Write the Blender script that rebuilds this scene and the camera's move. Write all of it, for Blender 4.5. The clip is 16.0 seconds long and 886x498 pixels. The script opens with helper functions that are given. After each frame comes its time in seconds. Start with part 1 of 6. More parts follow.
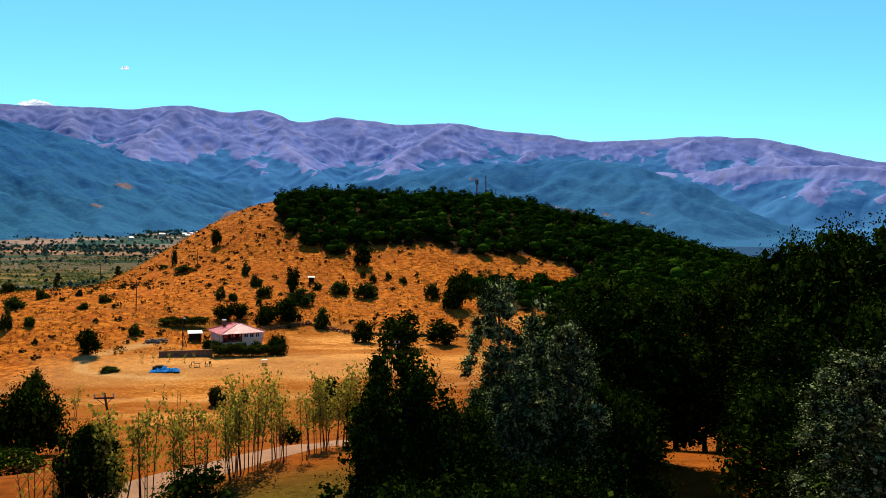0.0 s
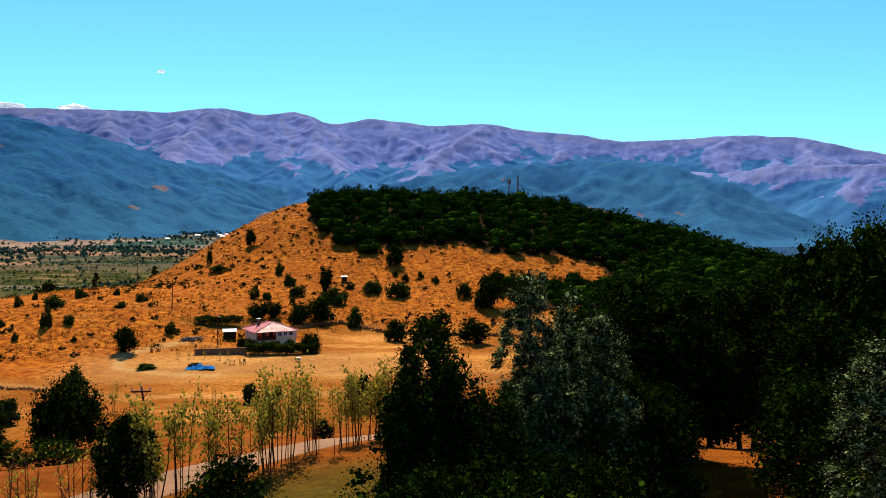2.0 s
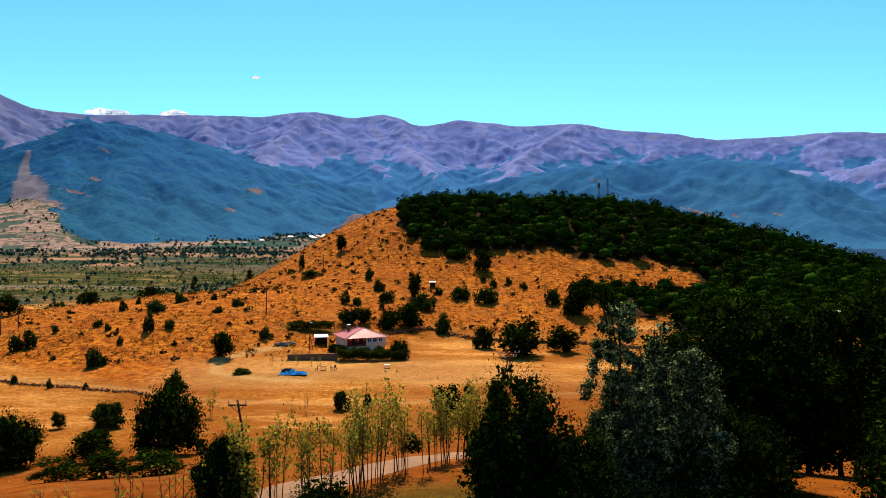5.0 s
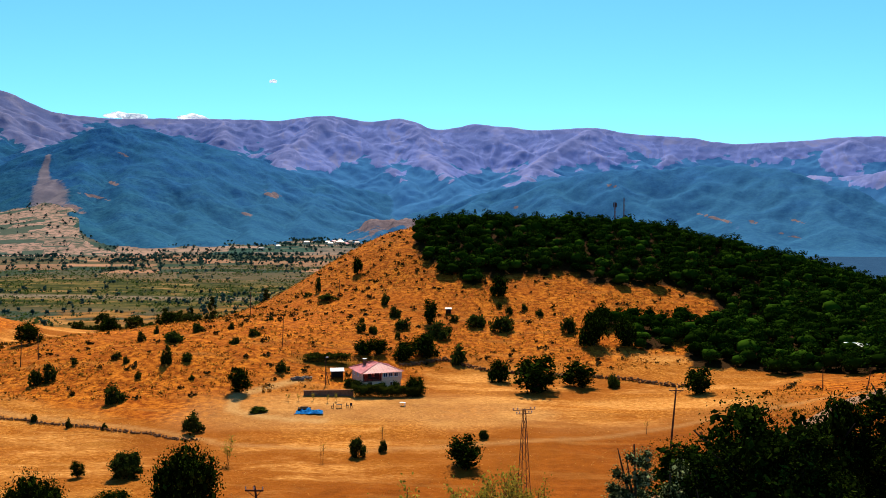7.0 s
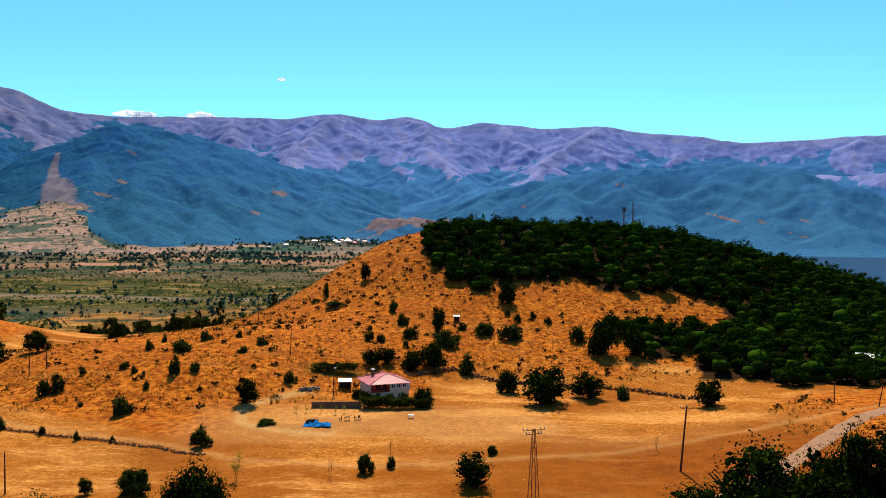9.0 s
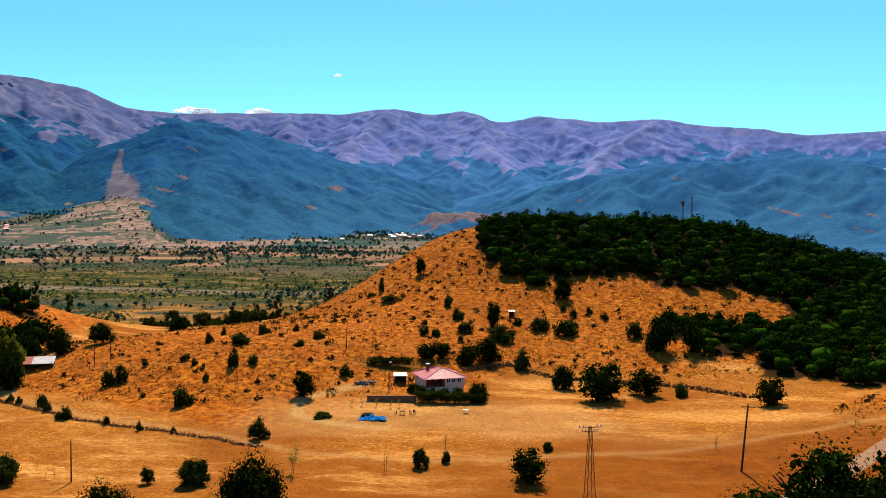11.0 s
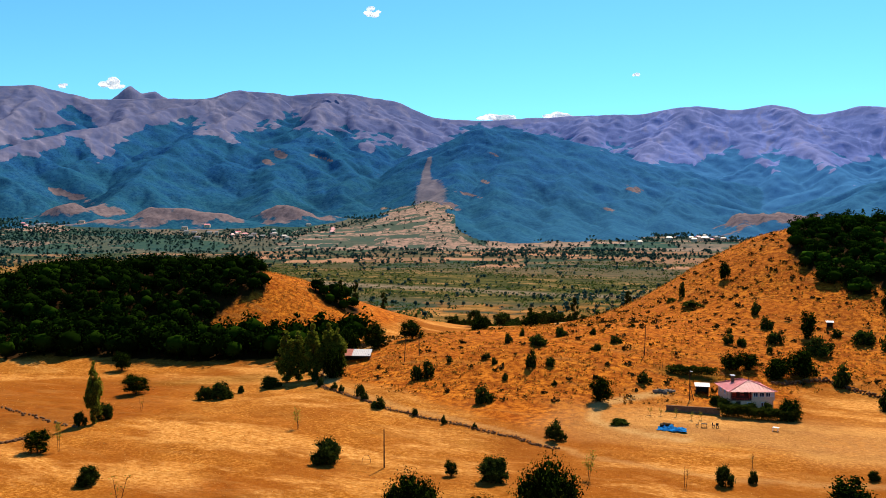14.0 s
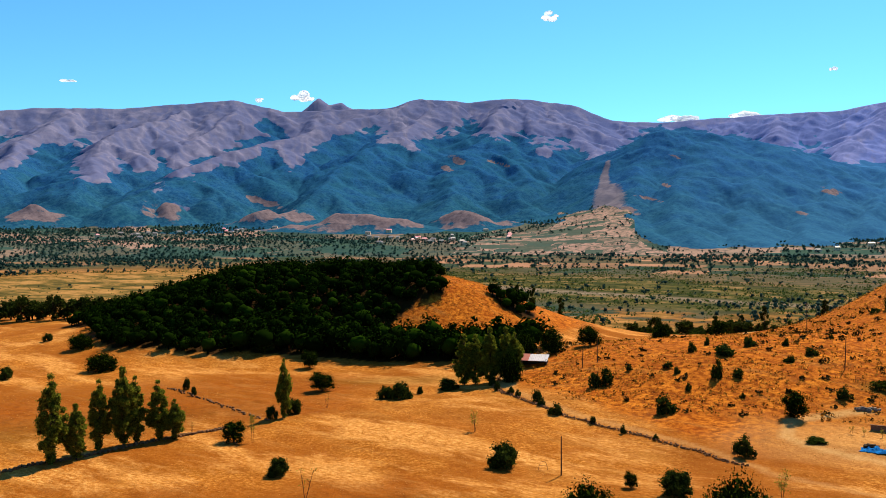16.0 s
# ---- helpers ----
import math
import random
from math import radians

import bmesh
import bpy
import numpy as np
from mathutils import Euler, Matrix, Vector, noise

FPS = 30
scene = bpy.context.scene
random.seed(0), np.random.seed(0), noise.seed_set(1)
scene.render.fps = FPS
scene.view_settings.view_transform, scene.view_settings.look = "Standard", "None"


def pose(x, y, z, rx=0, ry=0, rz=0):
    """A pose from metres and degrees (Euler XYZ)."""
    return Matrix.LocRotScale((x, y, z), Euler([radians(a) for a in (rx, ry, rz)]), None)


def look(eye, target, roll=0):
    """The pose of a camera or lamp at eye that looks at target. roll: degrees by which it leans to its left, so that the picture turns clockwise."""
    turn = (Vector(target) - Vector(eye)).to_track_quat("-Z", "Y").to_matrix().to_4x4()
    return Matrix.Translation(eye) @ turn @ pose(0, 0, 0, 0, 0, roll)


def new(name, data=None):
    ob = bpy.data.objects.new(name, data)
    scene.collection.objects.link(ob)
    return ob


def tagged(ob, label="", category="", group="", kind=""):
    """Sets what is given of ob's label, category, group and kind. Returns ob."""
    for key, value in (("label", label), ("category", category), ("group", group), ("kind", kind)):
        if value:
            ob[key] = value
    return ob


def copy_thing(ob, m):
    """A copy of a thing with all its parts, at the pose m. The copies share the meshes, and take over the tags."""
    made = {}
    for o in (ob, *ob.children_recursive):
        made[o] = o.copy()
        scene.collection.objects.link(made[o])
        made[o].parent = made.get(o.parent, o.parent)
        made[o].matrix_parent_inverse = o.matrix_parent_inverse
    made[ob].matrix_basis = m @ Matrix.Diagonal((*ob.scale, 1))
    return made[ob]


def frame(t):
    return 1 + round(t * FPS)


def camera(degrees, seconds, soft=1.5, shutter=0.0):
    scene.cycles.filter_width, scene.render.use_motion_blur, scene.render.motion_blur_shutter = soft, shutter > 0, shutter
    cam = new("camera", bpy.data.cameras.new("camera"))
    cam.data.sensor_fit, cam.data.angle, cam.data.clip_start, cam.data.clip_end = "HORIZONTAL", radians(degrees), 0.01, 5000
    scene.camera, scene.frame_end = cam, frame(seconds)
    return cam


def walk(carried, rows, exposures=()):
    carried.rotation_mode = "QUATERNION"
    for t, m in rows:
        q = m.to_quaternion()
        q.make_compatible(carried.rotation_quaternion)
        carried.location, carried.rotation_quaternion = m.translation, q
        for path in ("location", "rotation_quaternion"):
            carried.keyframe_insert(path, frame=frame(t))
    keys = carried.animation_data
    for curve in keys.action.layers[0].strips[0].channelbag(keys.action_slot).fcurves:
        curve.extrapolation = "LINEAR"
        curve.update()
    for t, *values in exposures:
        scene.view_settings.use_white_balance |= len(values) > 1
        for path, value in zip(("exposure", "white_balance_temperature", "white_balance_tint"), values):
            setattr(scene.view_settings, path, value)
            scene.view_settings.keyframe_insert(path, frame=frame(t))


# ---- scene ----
cam = camera(54.71, 16.0, soft=0.8)
PATH = (
    (0.0, 0.00, -0.00, 0.00, -7.164, -1.769, 0.200),
    (0.5, 0.05, -0.15, -0.19, -6.509, -1.744, 0.188),
    (1.0, 0.10, -0.24, -0.19, -5.934, -1.667, 0.151),
    (1.5, 0.07, -0.34, -0.22, -5.471, -1.678, 0.014),
    (2.0, 0.07, -0.22, -0.47, -4.998, -1.708, 0.065),
    (2.5, 0.14, -0.31, -0.65, -4.100, -1.754, -0.020),
    (3.0, 0.10, -0.46, -0.59, -3.559, -1.688, -0.020),
    (3.5, -0.01, -0.27, -0.72, 0.264, -1.651, -0.053),
    (4.0, -0.03, -0.21, -0.93, 0.524, -1.701, -0.103),
    (6.5, 0.21, -0.62, 7.28, 1.764, -1.535, 0.037),
    (7.0, 0.02, -0.43, 8.90, 1.946, -1.508, 0.104),
    (7.5, -0.26, 0.01, 10.69, 2.083, -1.545, 0.259),
    (8.0, -0.32, 0.38, 11.61, 2.273, -1.604, 0.264),
    (10.5, -0.22, 0.65, 11.95, 3.037, -1.773, 0.269),
    (11.0, -0.40, 1.05, 11.93, 6.118, -2.035, 0.196),
    (11.5, -0.36, 1.34, 12.07, 10.312, -2.125, 0.041),
    (12.0, -0.43, 1.50, 12.25, 15.077, -2.080, -0.077),
    (12.5, -0.48, 1.46, 12.29, 16.919, -2.068, -0.080),
    (13.0, -0.51, 1.47, 12.22, 19.961, -2.033, -0.080),
    (13.5, -0.59, 1.65, 12.24, 23.024, -1.996, -0.104),
    (14.0, -0.80, 1.98, 12.24, 25.782, -1.898, -0.166),
    (14.5, -1.13, 2.52, 12.04, 31.597, -1.750, -0.258),
    (15.0, -1.37, 2.88, 11.96, 35.313, -1.616, -0.355),
    (15.5, -1.44, 2.88, 12.01, 36.207, -1.610, -0.340),
    (16.0, -1.55, 2.88, 12.01, 37.557, -1.515, -0.283),
)
walk(cam, [(t, pose(x, y, z, 90 + pitch, -roll, yaw)) for t, x, y, z, yaw, pitch, roll in PATH])

# ---- light ----
SUN_EL, SUN_WEST = 50.0, 3.0
world = bpy.data.worlds.new("sky")
scene.world = world
world.use_nodes = True
wn, wl = world.node_tree.nodes, world.node_tree.links
sky = wn.new("ShaderNodeTexSky")
sky.sky_type, sky.sun_disc = "NISHITA", False
sky.sun_elevation, sky.sun_rotation = radians(SUN_EL), radians(-SUN_WEST)
sky.altitude, sky.air_density, sky.dust_density, sky.ozone_density = 1500, 1.0, 0.3, 2.0
tint = wn.new("ShaderNodeMix")
tint.data_type, tint.blend_type = "RGBA", "MULTIPLY"
tint.inputs[0].default_value, tint.inputs[7].default_value = 1.0, (0.42, 0.93, 1.20, 1)
wl.new(sky.outputs[0], tint.inputs[6])
wl.new(tint.outputs[2], wn["Background"].inputs[0])
wn["Background"].inputs[1].default_value = 0.094
sun = new("sun", bpy.data.lights.new("sun", "SUN"))
sun.data.energy, sun.data.angle, sun.data.color = 5.0, radians(0.55), (1.0, 0.89, 0.70)
sun.matrix_world = look((-math.sin(radians(SUN_WEST)) * math.cos(radians(SUN_EL)) * 900, math.cos(radians(SUN_WEST)) * math.cos(radians(SUN_EL)) * 900,
                         math.sin(radians(SUN_EL)) * 900), (0, 0, 0))
scene.view_settings.exposure = 0.8

# ---- materials ----
class Mat:
    """A small wrapper to write node materials in few lines."""

    def __init__(self, name, rough=0.9, metal=0.0, spec=0.2):
        self.m = bpy.data.materials.new(name)
        self.m.use_nodes = True
        self.n, self.l = self.m.node_tree.nodes, self.m.node_tree.links
        self.b = self.n["Principled BSDF"]
        self.b.inputs["Roughness"].default_value = rough
        self.b.inputs["Metallic"].default_value = metal
        self.b.inputs["Specular IOR Level"].default_value = spec
        self.co = self.n.new("ShaderNodeTexCoord").outputs["Object"]

    def put(self, sock, value):
        if hasattr(value, "is_output"):
            self.l.new(value, sock)
        elif isinstance(value, tuple) and len(value) == 3 and sock.type == "RGBA":
            sock.default_value = (*value, 1)
        else:
            sock.default_value = value

    def noise(self, scale, detail=4.0, rough=0.55, stretch=None, seed=0.0, co=None):
        t = self.n.new("ShaderNodeTexNoise")
        t.inputs["Scale"].default_value, t.inputs["Detail"].default_value, t.inputs["Roughness"].default_value = scale, detail, rough
        mp = self.n.new("ShaderNodeMapping")
        mp.inputs["Location"].default_value = (seed * 13.1, seed * 7.7, seed * 3.3)
        mp.inputs["Scale"].default_value = stretch or (1, 1, 1)
        self.l.new(co or self.co, mp.inputs[0])
        self.l.new(mp.outputs[0], t.inputs["Vector"])
        return t.outputs["Fac"]

    def voronoi(self, scale, stretch=None, out="Color", turn=0.0, feature="F1"):
        t = self.n.new("ShaderNodeTexVoronoi")
        t.feature = feature
        t.inputs["Scale"].default_value = scale
        mp = self.n.new("ShaderNodeMapping")
        mp.inputs["Scale"].default_value = stretch or (1, 1, 1)
        mp.inputs["Rotation"].default_value = (0, 0, radians(turn))
        self.l.new(self.co, mp.inputs[0])
        self.l.new(mp.outputs[0], t.inputs["Vector"])
        return t.outputs[out]

    def ramp(self, fac, *stops):
        r = self.n.new("ShaderNodeValToRGB")
        e = r.color_ramp.elements
        while len(e) < len(stops):
            e.new(0.5)
        for k, (p, c) in enumerate(stops):
            e[k].position = p
            e[k].color = (*c, 1) if isinstance(c, tuple) else (c, c, c, 1)
        self.l.new(fac, r.inputs[0])
        return r.outputs[0]

    def mix(self, fac, a, b, mode="MIX"):
        x = self.n.new("ShaderNodeMix")
        x.data_type, x.blend_type = "RGBA", mode
        self.put(x.inputs[0], fac)
        self.put(x.inputs[6], a)
        self.put(x.inputs[7], b)
        return x.outputs[2]

    def math(self, op, a, b=0.0):
        x = self.n.new("ShaderNodeMath")
        x.operation, x.use_clamp = op, False
        self.put(x.inputs[0], a)
        self.put(x.inputs[1], b)
        return x.outputs[0]

    def attr(self, name):
        a = self.n.new("ShaderNodeAttribute")
        a.attribute_name = name
        return a.outputs["Fac"]

    def random(self):
        return self.n.new("ShaderNodeObjectInfo").outputs["Random"]

    def island(self):
        return self.n.new("ShaderNodeNewGeometry").outputs["Random Per Island"]

    def bump(self, height, strength=0.5, distance=0.1):
        x = self.n.new("ShaderNodeBump")
        x.inputs["Strength"].default_value, x.inputs["Distance"].default_value = strength, distance
        self.l.new(height, x.inputs["Height"])
        self.l.new(x.outputs[0], self.b.inputs["Normal"])

    def color(self, c):
        self.put(self.b.inputs["Base Color"], c)
        return self


def plain(name, c, rough=0.8, metal=0.0, scale=3.0, vary=0.3, spec=0.08, relief=0.15):
    m = Mat(name, rough, metal, spec)
    f = m.noise(scale, 5)
    g = m.noise(scale * 9, 3, seed=2)
    d = tuple(v * (1 - vary) for v in c)
    e = tuple(min(v * (1 + vary), 0.9) for v in c)
    m.color(m.mix(m.math("MULTIPLY", g, 0.5), m.ramp(f, (0.3, d), (0.7, e)), d))
    m.bump(g, relief, 0.02)
    return m.m


def ground_material():
    m = Mat("dry_ground", 1.0, spec=0.02)
    big, mid, fine = m.noise(0.012, 4), m.noise(0.11, 5, seed=1), m.noise(1.5, 8, 0.72, seed=2)
    tuft = m.noise(0.62, 8, 0.74, seed=3)
    # coarse orange grass of the hills
    hill = m.ramp(tuft, (0.33, (0.070, 0.018, 0.002)), (0.46, (0.27, 0.076, 0.006)), (0.60, (0.62, 0.230, 0.022)))
    hill = m.mix(m.ramp(mid, (0.40, 0.0), (0.68, 0.55)), hill, (0.27, 0.066, 0.006))
    # mown straw
    straw = m.ramp(fine, (0.30, (0.17, 0.054, 0.005)), (0.48, (0.33, 0.124, 0.014)), (0.64, (0.62, 0.300, 0.060)))
    straw = m.mix(m.ramp(mid, (0.46, 0.0), (0.66, 0.5)), straw, (0.238, 0.088, 0.009))
    straw = m.mix(m.ramp(m.noise(0.05, 5, 0.6, (1, 2.2, 1), 5), (0.55, 0.0), (0.75, 0.55)), straw, (0.445, 0.248, 0.056))
    straw = m.mix(m.ramp(m.noise(0.028, 6, 0.65, seed=17), (0.46, 0.0), (0.58, 0.75)), straw, (0.25, 0.080, 0.008))
    straw = m.mix(m.ramp(m.noise(0.30, 6, 0.75, seed=18), (0.50, 0.0), (0.62, 0.6)), straw, (0.22, 0.070, 0.007))
    straw = m.mix(m.ramp(m.noise(0.035, 6, 0.68, (0.8, 2.2, 1), 19), (0.50, 0.0), (0.60, 0.80)), straw, m.ramp(m.noise(0.9, 6, 0.75, (1, 1.8, 1), 29), (0.36, (0.30, 0.115, 0.014)), (0.50, (0.58, 0.285, 0.066)), (0.62, (0.80, 0.47, 0.150))))
    c = m.mix(m.attr("straw"), hill, straw)
    # stubble land, browner
    stub = m.ramp(m.noise(0.35, 6, 0.7, seed=7), (0.34, (0.150, 0.040, 0.003)), (0.64, (0.290, 0.086, 0.007)))
    stub = m.mix(m.ramp(big, (0.42, 0.0), (0.6, 0.6)), stub, (0.260, 0.093, 0.010))
    c = m.mix(m.attr("stubble"), c, stub)
    # trodden pale earth
    c = m.mix(m.attr("bare"), c, m.ramp(fine, (0.3, (0.40, 0.235, 0.075)), (0.7, (0.58, 0.38, 0.16))))
    # pale tracks and mowing lines
    c = m.mix(m.ramp(m.noise(0.16, 4, 0.6, (0.25, 1.6, 1), 9), (0.54, 0.0), (0.72, 0.35)), c, (0.40, 0.215, 0.055))
    c = m.mix(m.ramp(m.noise(0.022, 3, 0.5, seed=12), (0.50, 0.0), (0.70, 0.40)), c, m.mix(0.5, c, (0.16, 0.060, 0.010)))
    # green grass
    c = m.mix(m.attr("lush"), c, m.ramp(fine, (0.3, (0.062, 0.048, 0.006)), (0.7, (0.136, 0.101, 0.012))))
    # forest floor: litter brown, with the shade under the trees put into the colour
    c = m.mix(m.attr("floor_shade"), c, m.ramp(fine, (0.3, (0.018, 0.010, 0.003)), (0.7, (0.050, 0.026, 0.007))))
    # valley floor: small plots, their greens blued a little for haze; scrub, river gravel
    plot = m.ramp(m.attr("tone"), (0.08, (0.085, 0.080, 0.045)), (0.2, (0.022, 0.052, 0.034)), (0.32, (0.034, 0.064, 0.036)), (0.40, (0.26, 0.160, 0.100)), (0.52, (0.17, 0.118, 0.072)),
                  (0.60, (0.026, 0.054, 0.036)), (0.78, (0.040, 0.068, 0.040)), (0.88, (0.33, 0.195, 0.122)))
    plot = m.mix(m.ramp(m.noise(0.05, 6, 0.7, (1, 2.5, 1), 15), (0.54, 0.0), (0.66, 0.7)), plot, (0.022, 0.046, 0.030))
    plot = m.mix(m.ramp(m.noise(0.02, 5, 0.65, (1, 2.5, 1), 16), (0.58, 0.0), (0.68, 0.45)), plot, (0.26, 0.150, 0.08))
    c = m.mix(m.attr("plots"), c, plot)
    scrub = m.ramp(m.noise(0.022, 7, 0.72, (1, 1.6, 1), 4), (0.42, (0.022, 0.034, 0.008)), (0.50, (0.060, 0.068, 0.016)), (0.56, (0.110, 0.096, 0.028)), (0.64, (0.260, 0.165, 0.072)))
    c = m.mix(m.attr("scrub"), c, scrub)
    steppe = m.ramp(m.noise(0.018, 7, 0.72, (1, 1.8, 1), 24), (0.40, (0.060, 0.058, 0.014)), (0.48, (0.150, 0.112, 0.030)), (0.54, (0.300, 0.180, 0.056)), (0.66, (0.400, 0.250, 0.090)))
    c = m.mix(m.attr("steppe"), c, steppe)
    c = m.mix(m.attr("gravel"), c, m.ramp(m.noise(0.06, 5, 0.6, (1, 3, 1), 6), (0.35, (0.070, 0.064, 0.032)), (0.6, (0.211, 0.182, 0.136))))
    # far woods: leaf green replaced by the haze blue of the foothills
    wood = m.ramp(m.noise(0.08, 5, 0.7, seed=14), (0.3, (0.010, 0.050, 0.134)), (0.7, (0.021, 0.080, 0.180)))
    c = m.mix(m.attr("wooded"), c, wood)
    m.color(m.mix(1.0, c, (0.88, 0.735, 0.64), "MULTIPLY"))
    m.bump(m.mix(0.4, tuft, fine), 0.8, 0.7)
    return m.m


def mountain_material():
    m = Mat("mountain_side", 1.0, spec=0.0)
    n1, n2, n3 = m.noise(0.004, 6, 0.6), m.noise(0.022, 5, 0.6, seed=1), m.noise(0.07, 4, 0.7, seed=2)
    # woods and rock are blued: the haze of distance is painted into their colour
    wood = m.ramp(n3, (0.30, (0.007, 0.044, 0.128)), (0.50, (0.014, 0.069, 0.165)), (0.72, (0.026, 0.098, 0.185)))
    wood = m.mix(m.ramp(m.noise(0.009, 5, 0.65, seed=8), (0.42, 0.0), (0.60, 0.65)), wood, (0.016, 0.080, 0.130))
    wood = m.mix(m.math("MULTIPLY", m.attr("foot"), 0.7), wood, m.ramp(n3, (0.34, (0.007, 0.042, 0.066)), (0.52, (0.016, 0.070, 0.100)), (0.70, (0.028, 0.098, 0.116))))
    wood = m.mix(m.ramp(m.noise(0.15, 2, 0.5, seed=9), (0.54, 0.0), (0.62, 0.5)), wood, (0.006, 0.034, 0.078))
    # pale: thicker haze, mixed into the colour of wood and rock
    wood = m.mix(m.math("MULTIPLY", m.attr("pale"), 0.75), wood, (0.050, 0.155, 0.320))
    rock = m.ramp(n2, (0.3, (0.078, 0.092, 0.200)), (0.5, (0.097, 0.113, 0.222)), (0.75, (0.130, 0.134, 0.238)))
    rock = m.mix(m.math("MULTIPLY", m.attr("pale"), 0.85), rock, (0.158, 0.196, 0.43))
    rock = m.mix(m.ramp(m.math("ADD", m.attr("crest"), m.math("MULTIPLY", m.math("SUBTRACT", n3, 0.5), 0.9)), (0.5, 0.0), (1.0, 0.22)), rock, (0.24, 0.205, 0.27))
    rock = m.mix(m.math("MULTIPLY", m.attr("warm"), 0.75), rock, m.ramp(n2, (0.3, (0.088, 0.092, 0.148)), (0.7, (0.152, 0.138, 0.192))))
    # streaks of darker and lighter rock stand for gullies finer than the mesh
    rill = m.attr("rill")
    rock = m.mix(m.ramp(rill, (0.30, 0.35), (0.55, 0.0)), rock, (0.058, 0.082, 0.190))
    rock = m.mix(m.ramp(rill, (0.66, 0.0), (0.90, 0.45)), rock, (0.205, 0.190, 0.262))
    earth = m.ramp(n3, (0.3, (0.072, 0.058, 0.064)), (0.48, (0.132, 0.096, 0.100)), (0.7, (0.180, 0.134, 0.136)))
    bare = m.math("ADD", m.attr("bare"), m.math("MULTIPLY", m.math("SUBTRACT", n1, 0.5), 0.4))
    bare = m.math("ADD", bare, m.math("MULTIPLY", m.math("SUBTRACT", n2, 0.5), 0.5))
    bare = m.math("ADD", bare, m.math("MULTIPLY", m.math("SUBTRACT", n3, 0.5), 0.7))
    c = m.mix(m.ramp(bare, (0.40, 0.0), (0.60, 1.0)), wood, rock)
    e = m.math("ADD", m.attr("earth"), m.math("MULTIPLY", m.math("SUBTRACT", n2, 0.5), 1.1))
    e = m.math("ADD", e, m.math("MULTIPLY", m.math("SUBTRACT", n3, 0.5), 0.5))
    c = m.mix(m.ramp(e, (0.44, 0.0), (0.55, 1.0)), c, earth)
    c = m.mix(m.ramp(m.math("ADD", m.attr("gully"), m.math("MULTIPLY", m.math("SUBTRACT", n3, 0.5), 0.8)), (0.35, 0.0), (0.65, 0.85)), c, m.ramp(n2, (0.35, (0.120, 0.098, 0.116)), (0.65, (0.190, 0.150, 0.158))))
    plot = m.ramp(m.attr("tone"), (0.1, (0.095, 0.085, 0.058)), (0.3, (0.026, 0.058, 0.044)), (0.42, (0.22, 0.140, 0.098)), (0.55, (0.042, 0.072, 0.050)), (0.78, (0.028, 0.058, 0.048)), (0.9, (0.28, 0.175, 0.125)))
    plot = m.mix(m.ramp(n3, (0.50, 0.0), (0.62, 0.7)), plot, (0.016, 0.044, 0.046))
    c = m.mix(m.ramp(m.math("ADD", m.attr("plots"), m.math("MULTIPLY", m.math("SUBTRACT", n2, 0.5), 0.6)), (0.4, 0.0), (0.55, 1.0)), c, plot)
    tan = m.ramp(m.attr("tone"), (0.06, (0.24, 0.145, 0.105)), (0.12, (0.040, 0.068, 0.058)), (0.34, (0.046, 0.072, 0.058)), (0.40, (0.29, 0.175, 0.13)), (0.52, (0.33, 0.195, 0.145)), (0.58, (0.050, 0.075, 0.058)), (0.82, (0.065, 0.080, 0.058)), (0.88, (0.28, 0.17, 0.125)))
    tan = m.mix(m.ramp(n3, (0.44, 0.0), (0.58, 0.85)), tan, (0.055, 0.068, 0.050))
    c = m.mix(m.ramp(m.math("ADD", m.attr("fan"), m.math("MULTIPLY", m.math("SUBTRACT", n2, 0.5), 0.5)), (0.4, 0.0), (0.5, 1.0)), c, tan)
    m.color(c)
    m.bump(m.mix(0.5, n2, n3), 0.35, 9.0)
    return m.m


def leaf_material(name, dark, light, gloss=0.55, spec=0.25, through_light=0.25, rare=0.6, mid=0.35, patches=0.0, vary=0.4):
    m = Mat(name, gloss, spec=spec)
    f = m.island()
    c = m.ramp(f, (0.0, dark), (rare, tuple(a + (b - a) * mid for a, b in zip(dark, light))), (1.0, light))
    c = m.mix(m.ramp(m.random(), (0.0, 0.0), (1.0, vary)), c, tuple(v * 0.6 for v in light))
    if patches:
        c = m.mix(m.ramp(m.noise(patches, 2, 0.5, seed=6), (0.38, 0.0), (0.62, 0.75)), c, tuple(v * 0.16 for v in light))
    m.color(c)
    t = m.n.new("ShaderNodeBsdfTranslucent")
    m.l.new(c, t.inputs[0])
    x = m.n.new("ShaderNodeMixShader")
    x.inputs[0].default_value = through_light
    m.l.new(m.b.outputs[0], x.inputs[1])
    m.l.new(t.outputs[0], x.inputs[2])
    m.l.new(x.outputs[0], m.n["Material Output"].inputs[0])
    return m.m


GROUND = ground_material()
MOUNTAIN = mountain_material()
# most oak leaves near black, few bright: shade and sunlight put into the colour
OAK = leaf_material("oak_leaves", (0.002, 0.005, 0.0005), (0.056, 0.092, 0.008), 0.9, 0.0, 0.18, 0.74, 0.10, 0.0, 0.08)
FOREST = leaf_material("forest_leaves", (0.002, 0.006, 0.0005), (0.026, 0.060, 0.004), 1.0, 0.0, 0.06, 0.6, 0.30)
KNOLLWOOD = leaf_material("knoll_wood_leaves", (0.001, 0.003, 0.0005), (0.014, 0.032, 0.002), 1.0, 0.0, 0.06, 0.6, 0.30)
BUSHLEAF = leaf_material("bush_leaves", (0.006, 0.011, 0.002), (0.060, 0.080, 0.011), 0.9, 0.0, 0.25)
